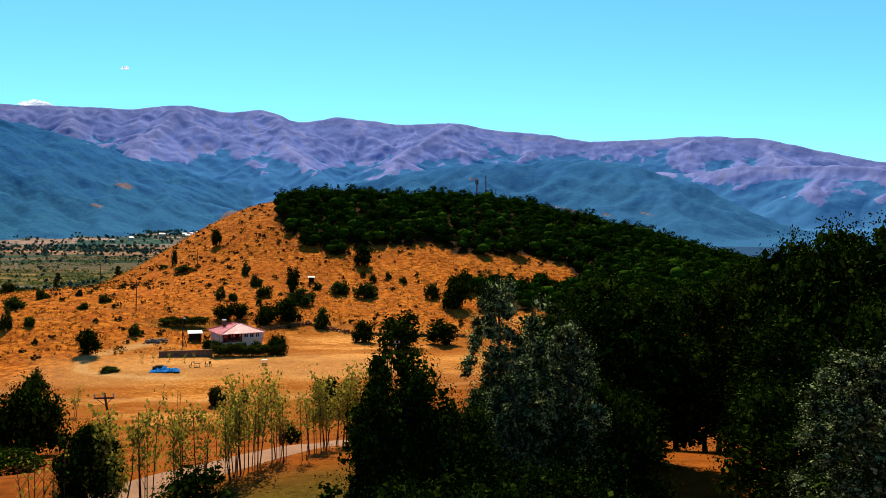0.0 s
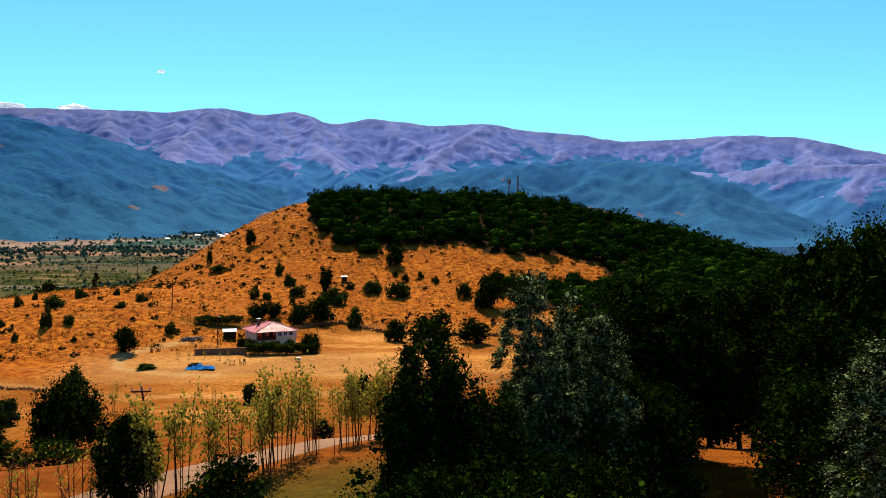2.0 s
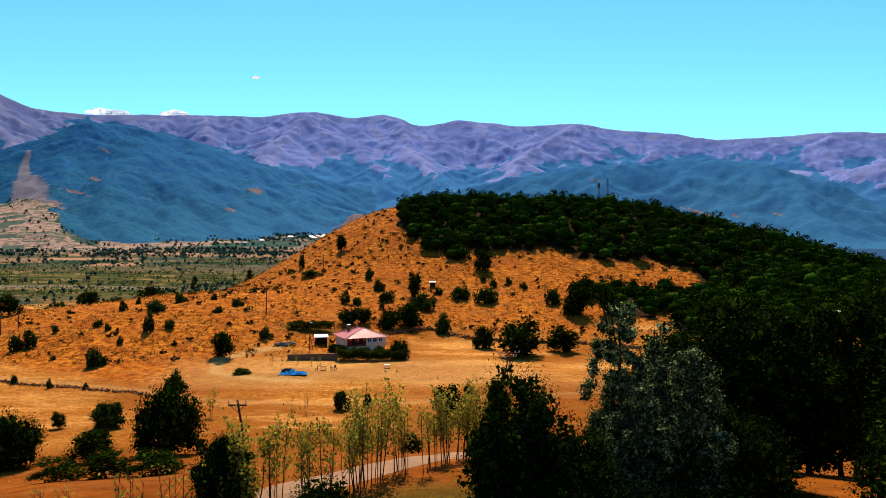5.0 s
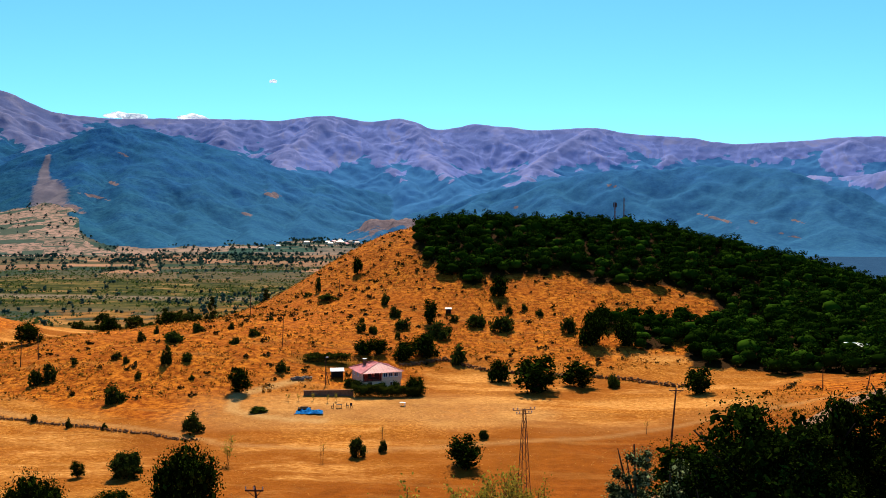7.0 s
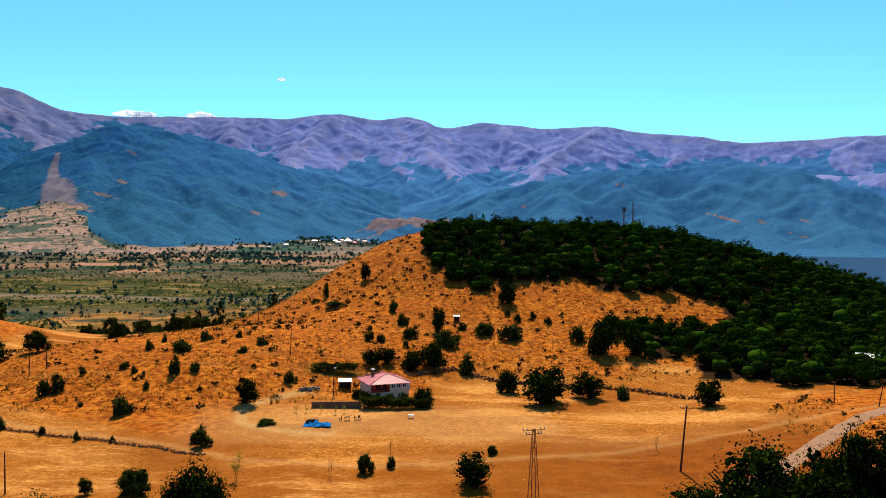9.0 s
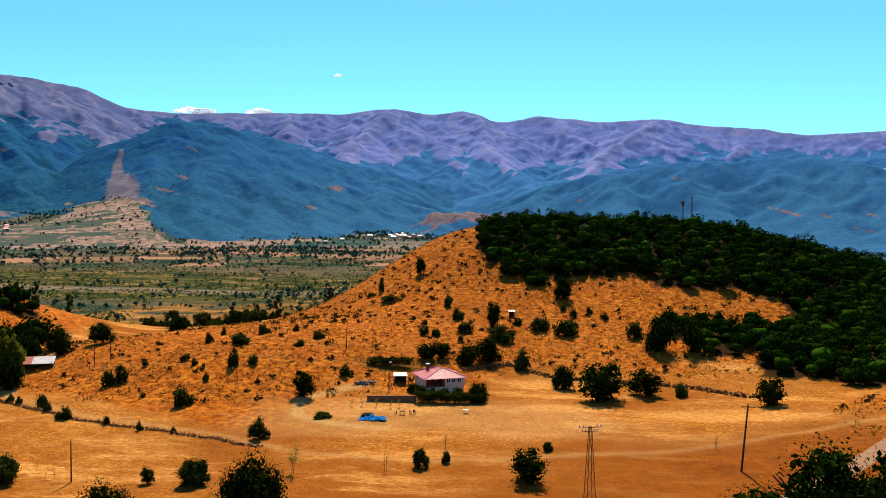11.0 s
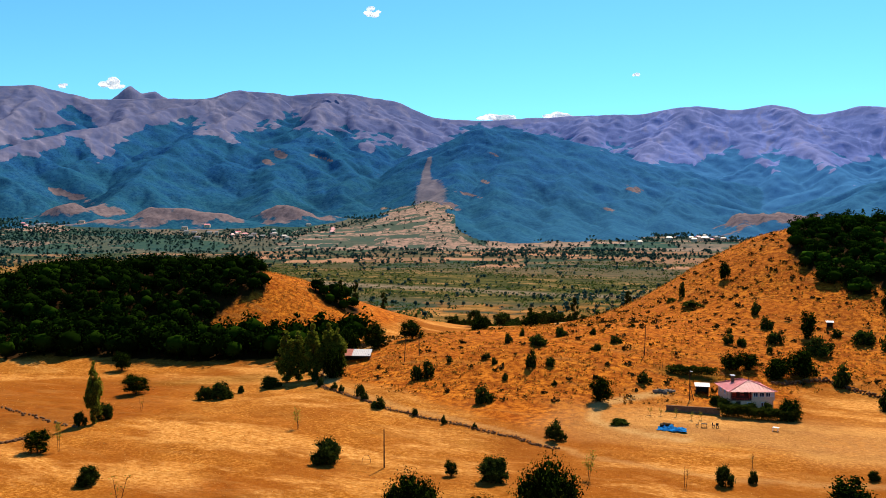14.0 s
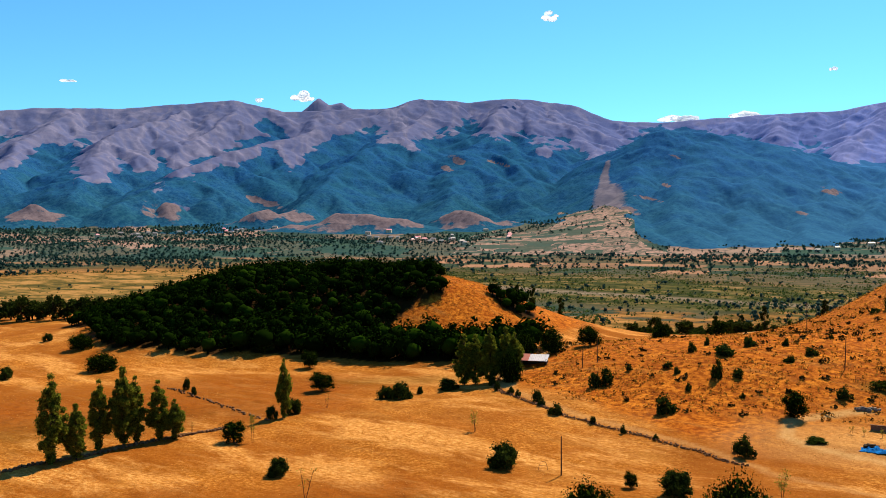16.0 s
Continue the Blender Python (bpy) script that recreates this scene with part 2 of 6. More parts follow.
HEDGELEAF = leaf_material("hedge_leaves", (0.006, 0.012, 0.002), (0.075, 0.090, 0.010), 0.9, 0.0, 0.35, 0.7, 0.25)
POPLAR = leaf_material("poplar_leaves", (0.020, 0.030, 0.003), (0.26, 0.27, 0.026), 0.8, 0.0, 0.55)
# glints of glossy leaves are painted as a share of very pale leaves
GLINTLEAF = leaf_material("poplar_leaves_with_glints", (0.004, 0.010, 0.002), (0.36, 0.42, 0.17), 0.8, 0.0, 0.45, 0.66, 0.08, 0.0, 0.02)
YELLOWING = leaf_material("yellowing_leaves", (0.16, 0.13, 0.012), (0.42, 0.33, 0.04), 0.8, 0.03, 0.4)
RIVERLEAF = leaf_material("river_scrub_leaves", (0.020, 0.038, 0.008), (0.085, 0.120, 0.028), 0.9, 0.0, 0.3)
# far trees: leaf green shifted towards blue for haze
VALLEYLEAF = leaf_material("valley_tree_leaves", (0.012, 0.038, 0.034), (0.046, 0.094, 0.062), 0.9, 0.02, 0.35)
BARK = plain("bark", (0.045, 0.028, 0.018), 0.95, scale=6)
DRYTWIG = plain("dry_twigs", (0.085, 0.032, 0.016), 0.95, scale=8)
TUFT = leaf_material("dry_grass_tufts", (0.10, 0.030, 0.002), (0.72, 0.31, 0.042), 0.95, 0.0, 0.25)
STUBBLE = leaf_material("field_stubble", (0.30, 0.115, 0.014), (0.80, 0.44, 0.130), 0.95, 0.0, 0.5)
WEED = leaf_material("dark_low_scrub", (0.010, 0.009, 0.002), (0.055, 0.030, 0.005), 0.9, 0.02, 0.2)
WALLWHITE = plain("limewash", (0.74, 0.51, 0.30), 0.9, scale=1.2, vary=0.12)
ROOFRED = plain("faded_red_sheet_roof", (0.74, 0.22, 0.22), 0.5, 0.0, scale=0.8, vary=0.18, spec=0.4)
RIBRED = plain("roof_ribs", (0.62, 0.19, 0.19), 0.5, 0.0, scale=1.0, vary=0.15)
WHITEPAINT = plain("white_paint", (0.78, 0.76, 0.72), 0.6, scale=2.0, vary=0.08)
DARKWOOD = plain("dark_wood", (0.055, 0.035, 0.025), 0.85, scale=5)
POLEWOOD = plain("weathered_pole", (0.07, 0.032, 0.018), 0.9, scale=4)
RUSTIRON = plain("rusty_iron", (0.13, 0.055, 0.03), 0.75, 0.3, scale=6)
PORCELAIN = plain("insulator", (0.45, 0.40, 0.36), 0.3, scale=9, vary=0.1)
GLASSDARK = plain("window_glass", (0.02, 0.025, 0.03), 0.08, 0.0, vary=0.05, spec=0.6, relief=0.0)
STONE = plain("field_stone", (0.17, 0.080, 0.034), 0.95, scale=3)
MORTARWALL = plain("earth_wall", (0.16, 0.09, 0.05), 0.95, scale=2)
TARP = plain("blue_tarpaulin", (0.002, 0.13, 0.36), 0.85, scale=2.2, vary=0.6, spec=0.03)
TIN = plain("tin_roof", (0.20, 0.17, 0.165), 0.5, 0.25, scale=1.5, vary=0.2)
PALETIN = plain("pale_tin_roof", (0.42, 0.38, 0.37), 0.5, 0.2, scale=1.5, vary=0.2)
RUSTSHEET = plain("rusty_roof_sheet", (0.30, 0.085, 0.055), 0.7, 0.1, scale=1.5, vary=0.3)
ROADMAT = plain("road_gravel", (0.24, 0.125, 0.066), 0.95, scale=0.6, vary=0.22)
STRAWBALE = plain("dark_pit_scrub", (0.05, 0.03, 0.015), 0.95, scale=3)
GREYROCK = plain("grey_rubble", (0.20, 0.15, 0.11), 0.95, scale=2)


def cloud_material():
    m = Mat("cloud", 1.0, spec=0.0)
    m.color((0.92, 0.92, 0.92))
    t = m.n.new("ShaderNodeBsdfTranslucent")
    t.inputs[0].default_value = (0.97, 0.97, 0.97, 1)
    x = m.n.new("ShaderNodeMixShader")
    x.inputs[0].default_value = 0.75
    m.l.new(m.b.outputs[0], x.inputs[1])
    m.l.new(t.outputs[0], x.inputs[2])
    clear = m.n.new("ShaderNodeBsdfTransparent")
    y = m.n.new("ShaderNodeMixShader")
    m.l.new(m.ramp(m.noise(0.02, 3, 0.5), (0.32, 0.25), (0.56, 0.9)), y.inputs[0])
    m.l.new(clear.outputs[0], y.inputs[1])
    m.l.new(x.outputs[0], y.inputs[2])
    m.l.new(y.outputs[0], m.n["Material Output"].inputs[0])
    return m.m


CLOUDMAT = cloud_material()

# ---- terrain: one height function for the whole valley ----
def hash2(ix, iy, seed):
    n = (ix.astype(np.int64) * 374761393 + iy.astype(np.int64) * 668265263 + seed * 974634777) & 0xFFFFFFFF
    n = ((n ^ (n >> 13)) * 1274126177) & 0xFFFFFFFF
    n = ((n ^ (n >> 16)) * 2246822519) & 0xFFFFFFFF
    return ((n ^ (n >> 15)) & 0xFFFFFF) / float(0xFFFFFF)


def vnoise(x, y, seed=0):
    """Smooth value noise, -1 to 1."""
    x, y = np.asarray(x, float), np.asarray(y, float)
    ix, iy = np.floor(x), np.floor(y)
    fx, fy = x - ix, y - iy
    fx, fy = fx * fx * fx * (fx * (fx * 6 - 15) + 10), fy * fy * fy * (fy * (fy * 6 - 15) + 10)
    a, b = hash2(ix, iy, seed), hash2(ix + 1, iy, seed)
    c, d = hash2(ix, iy + 1, seed), hash2(ix + 1, iy + 1, seed)
    return (a + (b - a) * fx + (c - a) * fy + (a - b - c + d) * fx * fy) * 2 - 1


def fbm(x, y, octaves=4, seed=0, gain=0.5):
    out, amp = 0.0, 1.0
    for k in range(octaves):
        out = out + amp * vnoise(x * 2 ** k + 17.3 * k, y * 2 ** k - 9.1 * k, seed + k)
        amp *= gain
    return out


def ridged(x, y, octaves=4, seed=0, gain=0.5):
    """Sharp-crested noise, 0 to about 1."""
    out, amp, total = 0.0, 1.0, 0.0
    for k in range(octaves):
        out = out + amp * (1 - np.abs(vnoise(x * 2 ** k + 5.7 * k, y * 2 ** k + 3.3 * k, seed + k)) * 1.6)
        total += amp
        amp *= gain
    return out / total


def sstep(x, a, b):
    s = np.clip((np.asarray(x, float) - a) / (b - a), 0, 1)
    return s * s * (3 - 2 * s)


def bump(x, y, cx, cy, ru, rv, turn, power=1.0):
    c, s = math.cos(radians(turn)), math.sin(radians(turn))
    u, v = (x - cx) * c + (y - cy) * s, -(x - cx) * s + (y - cy) * c
    return np.exp(-((u / ru) ** 2 + (v / rv) ** 2) ** power)


def smooth_table(x, xs, ys, blur):
    """A table read with soft corners."""
    return sum(np.interp(x + d * blur, xs, ys) for d in (-1, -0.5, 0, 0.5, 1)) / 5


# crest of the near hill, west to east: x and height over the terrace
HILL_X = (-130, -100, -84, -70, -50, -22, 10, 60, 100, 140, 180, 230, 300)
HILL_H = (0, 3, 8, 18, 33, 42, 42, 41, 35, 25, 15, 8, 4)


def ground_height(x, y):
    """Height of the ground within about 1800 m."""
    x, y = np.asarray(x, float), np.asarray(y, float)
    r = np.hypot(x, y)
    # terrace of fields, higher towards the viewpoint
    z = -30.0 + 13.0 * sstep(r, 126, 54) + 3.0 * sstep(r, 50, 10)
    z = z - 3.0 * sstep(r, 170, 300) * sstep(-x, 60, 160)
    # valley floor beyond
    drop = sstep(r + 0.2 * y - 150 * sstep(np.degrees(np.arctan2(-x, y)), 46, 57), 400, 620)
    z = z - 19.0 * drop + 6.0 * sstep(r, 900, 1900) * drop
    # near hill
    h = smooth_table(x, HILL_X, HILL_H, 16)
    s = np.clip((y - 205) / 165, 0, 1.25)
    front = np.minimum(0.30 * sstep(s, 0.0, 0.55) + 0.70 * sstep(s, 0.36, 1.02), 1.0)
    back = 1 - sstep(y, 430, 640)
    z = z + h * front * back
    # bare knoll at its western foot
    z = z + 9.5 * bump(x, y, -92, 236, 62, 46, -12, 1.3)
    # forested knoll across the fields
    z = z + 25.0 * bump(x, y, -262, 270, 92, 62, 40, 1.5) + 9.0 * bump(x, y, -196, 262, 30, 34, 30, 1.1)
    # wooded shoulder on the eastern side
    z = z + 12.0 * bump(x, y, 150, 110, 80, 110, 0, 1.4)
    near = 1 - sstep(r, 500, 900)
    z = z + near * (0.5 * fbm(x / 37, y / 37, 3, 11) + 0.16 * fbm(x / 6, y / 6, 2, 21))
    z = z + (1 - near) * 1.2 * fbm(x / 160, y / 160, 2, 31)
    return z


# skyline of the far range: azimuth (degrees to the west of the y axis) and elevation in degrees
SKY_AZ = (-60, -40, -34, -31, -27.5, -24, -20.5, -16.5, -14.5, -10.5, -8, -4, -0.3, 2.5, 4.6, 7, 9.6, 13, 15.8, 19.5, 23, 26.5, 28.6, 31.7,
          33.2, 35.7, 39.5, 41, 43.6, 46.6, 48.2, 51, 54, 58, 62, 66, 80, 110)
SKY_EL = (2.6, 3.0, 3.6, 4.3, 5.2, 5.45, 5.3, 5.2, 5.65, 6.0, 6.5, 6.35, 6.8, 6.35, 7.2, 6.9, 7.3, 6.85, 6.9, 6.78, 6.62, 6.85, 7.8, 8.35,
          8.4, 8.2, 8.45, 7.8, 7.75, 7.6, 7.55, 8.2, 7.9, 7.4, 7.3, 6.9, 6.0, 5.0)


# ridges, each a line of azimuth, elevation seen from the viewpoint (degrees) and distance
FOOTHILLS_WEST = (
    ((26.4, 1.5, 2650), (25.6, 3.4, 2850), (23.6, 6.1, 3150), (20.4, 5.75, 3200), (17.6, 5.2, 3250), (13.8, 4.3, 3300), (10.0, 3.1, 3300), (6.5, 2.2, 3350)),
    ((23.6, 6.0, 3150), (24.4, 3.2, 2650), (24.6, 0.9, 2300), (23.2, -0.95, 1880)),
    ((20.4, 5.7, 3200), (21.4, 2.8, 2600), (21.2, 0.4, 2150), (21.0, -1.0, 1850)),
    ((17.6, 5.1, 3250), (17.4, 2.6, 2700), (18.0, 0.2, 2250), (18.4, -0.9, 1940)),
    ((13.8, 4.2, 3300), (13.2, 2.0, 2800), (13.8, 0.1, 2350), (14.6, -0.8, 2000)),
    ((10.0, 3.0, 3300), (9.8, 1.6, 2850), (10.6, 0.0, 2400)),
)
FOOTHILLS_EAST = (
    ((3.4, 0.9, 2950), (0.0, 1.9, 2800), (-3.2, 2.7, 2720), (-6.2, 3.25, 2650), (-10.8, 3.6, 2600), (-14.9, 3.95, 2550), (-19.0, 3.6, 2500), (-22.5, 2.4, 2400), (-26.0, 0.9, 2300), (-30.0, -0.5, 2250)),
    ((-14.9, 3.9, 2550), (-16.0, 1.3, 2200), (-17.0, -0.6, 1950), (-17.4, -1.5, 1780)),
    ((-10.8, 3.5, 2600), (-10.2, 1.3, 2200), (-11.4, -0.4, 1950), (-11.6, -1.5, 1780)),
    ((-6.2, 3.2, 2650), (-5.0, 1.3, 2300), (-5.2, -0.4, 1950), (-5.8, -1.5, 1790)),
    ((-1.5, 2.3, 2760), (0.2, 0.6, 2350), (0.6, -0.8, 2050)),
    ((-19.0, 3.5, 2500), (-21.0, 1.0, 2150), (-22.4, -0.8, 1900), (-23.0, -1.6, 1780)),
)
MASSIF = (
    ((39.2, 8.5, 4150), (43.8, 6.9, 3700), (48.8, 5.5, 3350), (54.3, 3.7, 2900), (58.6, 1.5, 2500)),
    ((37.5, 8.3, 4200), (40.7, 6.0, 3500), (42.2, 4.9, 3200), (45.9, 2.3, 2700), (47.6, 0.8, 2400)),
    ((33.0, 8.3, 4250), (34.7, 6.3, 3600), (35.6, 4.9, 3250), (37.5, 2.7, 2800), (38.5, 0.6, 2350)),
    ((34.7, 6.3, 3600), (33.0, 3.6, 3050), (31.8, 1.2, 2600)),
    ((29.6, 7.7, 4300), (28.4, 5.6, 3750), (27.9, 4.3, 3350)),
    ((31.5, 8.2, 4300), (31.3, 5.2, 3500), (30.6, 2.6, 3000)),
)
FAR_SPURS = (
    ((54.2, 7.6, 4400), (57.0, 6.4, 3800), (59.4, 4.7, 3300), (61.0, 1.9, 2700)),
    ((61.0, 7.1, 4400), (63.0, 5.4, 3800), (65.5, 3.2, 3100)),
    ((51.3, 7.9, 4400), (52.6, 6.2, 3900), (55.0, 3.8, 3300)),
    ((9.4, 7.2, 4350), (11.6, 5.2, 3850), (12.4, 3.8, 3500)),
    ((4.6, 7.0, 4350), (3.0, 5.0, 3900), (1.2, 3.3, 3500), (0.2, 1.8, 3100)),
    ((7.0, 6.8, 4400), (5.6, 4.6, 3850), (5.0, 2.9, 3450)),
    ((-8.2, 6.4, 4350), (-5.5, 4.9, 3950), (-3.6, 3.4, 3550), (-2.6, 2.2, 3200)),
    ((-18.0, 3.2, 3700), (-22.5, 3.0, 3400), (-26.5, 3.5, 3300), (-31.0, 3.4, 3250), (-36.0, 3.0, 3200)),
)
ROCK_PEAK = ((47.2, 7.4, 4640), (45.75, 8.5, 4620), (45.05, 8.15, 4640), (44.25, 8.3, 4640), (43.2, 7.6, 4640))
# upper edge of the woods on the mountains: azimuth and elevation in degrees
TREE_AZ = (-60, -40, -31, -28, -24, -17, -12, -6, -0.5, 2, 4.7, 7.5, 10, 12.8, 14.8, 17, 20.5, 24, 25.8, 27.2, 29.4, 33.2, 35, 37, 38.8, 42.5, 44.4, 46.3,
           47.2, 48, 48.8, 51.7, 55.2, 57, 60, 62, 64.8, 72, 110)
TREE_EL = (2.5, 2.6, 2.2, 2.6, 3.3, 4.1, 4.2, 4.0, 3.2, 3.5, 3.6, 3.6, 3.9, 4.4, 4.5, 5.0, 5.7, 6.1, 4.8, 4.0, 5.0, 5.6, 6.4, 6.2, 5.7, 6.1, 5.9, 5.4,
           3.4, 4.9, 5.8, 4.7, 3.6, 3.3, 4.0, 5.0, 4.5, 4.0, 3.0)
# low bare hills at the valley's edge: azimuth, distance, half widths (metres across and along), height
BARE_HILLS = ((43.0, 2200, 150, 105, 52), (46.6, 2230, 115, 90, 31), (36.6, 2250, 90, 120, 54), (34.2, 2290, 80, 100, 30), (39.8, 2240, 60, 90, 26),
              (55.7, 2500, 55, 80, 76), (62.4, 2480, 90, 90, 56), (49.0, 2420, 120, 60, 50), (5.2, 2260, 120, 115, 96), (7.4, 2160, 60, 80, 44), (2.4, 2330, 70, 90, 62))


def world_line(ridge):
    return [np.array([-math.sin(radians(a)) * d, math.cos(radians(a)) * d, 12 + math.tan(radians(e)) * d]) for a, e, d in ridge]


def sprout(rs, line, every, reach, fall, lean=0.6):
    """Side spurs that leave a ridge to both sides and fall away, bent a little down the ridge."""
    out, side, carry = [], 1, every * rs.uniform(0.3, 0.8)
    for p, q in zip(line[:-1], line[1:]):
        d = q - p
        n = math.hypot(d[0], d[1])
        t = d / n * (1 if d[2] < 0 else -1)
        while carry < n:
            s = p + d * (carry / n)
            for k in (side, -side)[:rs.choice((1, 2, 2))]:
                v = np.array([-t[1] * k, t[0] * k]) + t[:2] * lean * rs.uniform(0.4, 1.5)
                v /= math.hypot(*v)
                w = reach * rs.uniform(0.55, 1.25)
                turn = np.array([-v[1], v[0]]) * rs.uniform(-0.22, 0.22) * w
                m = np.array([*(s[:2] + v * w * 0.5 + turn), s[2] - fall * w * 0.42])
                e = np.array([*(s[:2] + v * w + turn * 0.6), s[2] - fall * w * 1.06])
                out.append([s, m, e])
            side = -side
            carry += every * rs.uniform(0.65, 1.4)
        carry -= n
    return out


def grown(ridges, seed, every, reach, fall):
    """A set of ridges with their spurs and the spurs' own spurs."""
    rs = random.Random(seed)
    main = [world_line(r) for r in ridges]
    first = [s for line in main for s in sprout(rs, line, every, reach, fall)]
    second = [s for line in first for s in sprout(rs, line, every * 0.5, reach * 0.36, fall * 1.05)]
    return main + first + second


def raise_ridges(z, x, y, lines, slope, reach=520.0):
    """Lift a height field to the ridges; every ridge falls away to both sides."""
    for line in lines:
        for a, b in zip(line[:-1], line[1:]):
            dx, dy = b[0] - a[0], b[1] - a[1]
            h = math.hypot(dx, dy)
            near = np.flatnonzero((np.abs(x - (a[0] + b[0]) / 2) < h / 2 + reach) & (np.abs(y - (a[1] + b[1]) / 2) < h / 2 + reach))
            if not len(near):
                continue
            px_, py_ = x[near], y[near]
            s = np.clip(((px_ - a[0]) * dx + (py_ - a[1]) * dy) / (h * h), 0, 1)
            d = np.hypot(px_ - a[0] - s * dx, py_ - a[1] - s * dy)
            z[near] = np.maximum(z[near], a[2] + s * (b[2] - a[2]) - slope * (np.sqrt(d * d + 200) - 10))
    return z


CREST_R = 4450.0
CREST = tuple((a, float(np.interp(a, SKY_AZ, SKY_EL)) - 0.12, CREST_R - 20) for a in np.arange(-42, 72, 2.1))
RANGE_LINES = grown((*MASSIF, *FAR_SPURS), 15, 330, 520, 0.46) + sprout(random.Random(6), world_line(CREST), 260, 760, 0.465, 0.5)
RANGE_LINES += [s for line in RANGE_LINES[-80:] for s in sprout(random.Random(int(abs(line[0][0]))), line, 170, 260, 0.48)]
FOOT_LINES = grown((*FOOTHILLS_WEST, *FOOTHILLS_EAST), 21, 260, 330, 0.40)


def fan_mask(az, r, wob=0.0):
    """1 on the terraced fan that narrows up into the gully."""
    lo = np.interp(r, (1700, 1900, 2050, 2300, 2600, 2950), (22.0, 24.0, 25.3, 25.5, 26.1, 26.6)) + 0.5 * wob
    hi = np.interp(r, (1700, 1900, 2050, 2300, 2600, 2950), (37.5, 36.0, 33.6, 29.8, 27.8, 27.2)) + 1.4 * wob
    return sstep(az, lo - 0.25, lo + 0.25) * (1 - sstep(az, hi - 0.35, hi + 0.35)) * (1 - sstep(r, 2900, 3000))


def valley_base(az, r):
    """Height of the gently rising valley edge, without the mountains."""
    rise = np.interp(az, (-40, 0, 5, 20, 23, 25.4, 27.2, 29, 31, 33, 39, 70), (15, 22, 16, 14, 40, 108, 108, 88, 70, 62, 56, 60))
    return -44.5 + rise * np.clip((r - 1715) / 785, 0, 1.5) + 110.0 * sstep(r, 2700, 4200)


def mountain_parts(az, r):
    """Height of the far mountains by azimuth (degrees) and distance; and 1 where a foothill stands before the range."""
    az, r = np.asarray(az, float), np.asarray(r, float)
    x, y = -np.sin(np.radians(az)) * r, np.cos(np.radians(az)) * r
    base = valley_base(az, r)
    # wander the ridges a little
    wx = x + 46 * fbm(x / 420, y / 420, 3, 41) + 13 * fbm(x / 90, y / 90, 3, 43)
    wy = y + 46 * fbm(x / 420, y / 420, 3, 47) + 13 * fbm(x / 90, y / 90, 3, 49)
    el = smooth_table(az, SKY_AZ, SKY_EL, 0.45) + 0.035 * fbm(az / 0.9, az * 0, 3, 57)
    crest = 12.0 + np.tan(np.radians(el)) * CREST_R
    z = np.where(r < CREST_R, crest - 0.55 * (CREST_R - r), crest - 0.9 * (r - CREST_R))
    z = raise_ridges(z, wx, wy, RANGE_LINES, 0.56)
    z = raise_ridges(z, x + 0.2 * (wx - x), y + 0.2 * (wy - y), [world_line(ROCK_PEAK)], 1.1)
    foot = raise_ridges(np.full(z.shape, -900.0), wx, wy, FOOT_LINES, 0.50)
    front = sstep(foot - z, -2, 6)
    z = np.maximum(z, foot)
    # small gullies down the slopes
    gul = ridged(wx / 190, wy / 190, 4, 61, 0.55) - 0.5
    z = z + (9 * gul + 7 * (ridged(x / 62, y / 62, 3, 67, 0.55) - 0.5)) * sstep(z - base, 5, 120) * sstep(np.abs(CREST_R - r), 0, 90)
    for a, d, wu, wv, h in BARE_HILLS:
        cx, cy = -math.sin(radians(a)) * d, math.cos(radians(a)) * d
        z = np.maximum(z, base + h * (1 + 0.55 * gul) * bump(wx, wy, cx, cy, wu, wv, a, 1.0) - 4)
    k = 14.0
    m = np.maximum(z, base) + k * 0.35 * np.exp(-((z - base) / k) ** 2)
    edge = sstep(r, 1700, 1900)
    return ground_height(x, y) * (1 - edge) + m * edge, front


def mountain_height(az, r):
    return mountain_parts(az, r)[0]

# ---- meshes from arrays ----
def array_mesh(name, verts, faces, material, smooth=False, attrs=None):
    """A mesh from arrays; every face has the same number of corners."""
    me = bpy.data.meshes.new(name)
    verts, faces = np.asarray(verts, np.float32), np.asarray(faces, np.int32)
    k = faces.shape[1]
    me.vertices.add(len(verts))
    me.vertices.foreach_set("co", verts.ravel())
    me.loops.add(faces.size)
    me.loops.foreach_set("vertex_index", faces.ravel())
    me.polygons.add(len(faces))
    me.polygons.foreach_set("loop_start", np.arange(0, faces.size, k, dtype=np.int32))
    if smooth:
        me.polygons.foreach_set("use_smooth", np.ones(len(faces), bool))
    for key, values in (attrs or {}).items():
        me.attributes.new(key, "FLOAT", "POINT").data.foreach_set("value", np.asarray(values, np.float32))
    me.update(calc_edges=True)
    me.materials.append(material)
    return me


def polar_grid(angles, radii):
    """Vertex positions x, y (flat) and quads of a fan of rings; closed if the angles go all round."""
    az, r = np.meshgrid(np.asarray(angles), np.asarray(radii), indexing="ij")
    na, nr = az.shape
    i, j = np.meshgrid(np.arange(na - 1), np.arange(nr - 1), indexing="ij")
    a = (i * nr + j).ravel()
    faces = np.stack([a, a + 1, a + nr + 1, a + nr], 1)
    return az.ravel(), r.ravel(), faces


def line_distance(x, y, line):
    """Distance to a polyline."""
    best = np.full(np.shape(x), 1e9)
    for (ax, ay), (bx, by) in zip(line[:-1], line[1:]):
        dx, dy = bx - ax, by - ay
        s = np.clip(((x - ax) * dx + (y - ay) * dy) / (dx * dx + dy * dy), 0, 1)
        best = np.minimum(best, np.hypot(x - ax - s * dx, y - ay - s * dy))
    return best


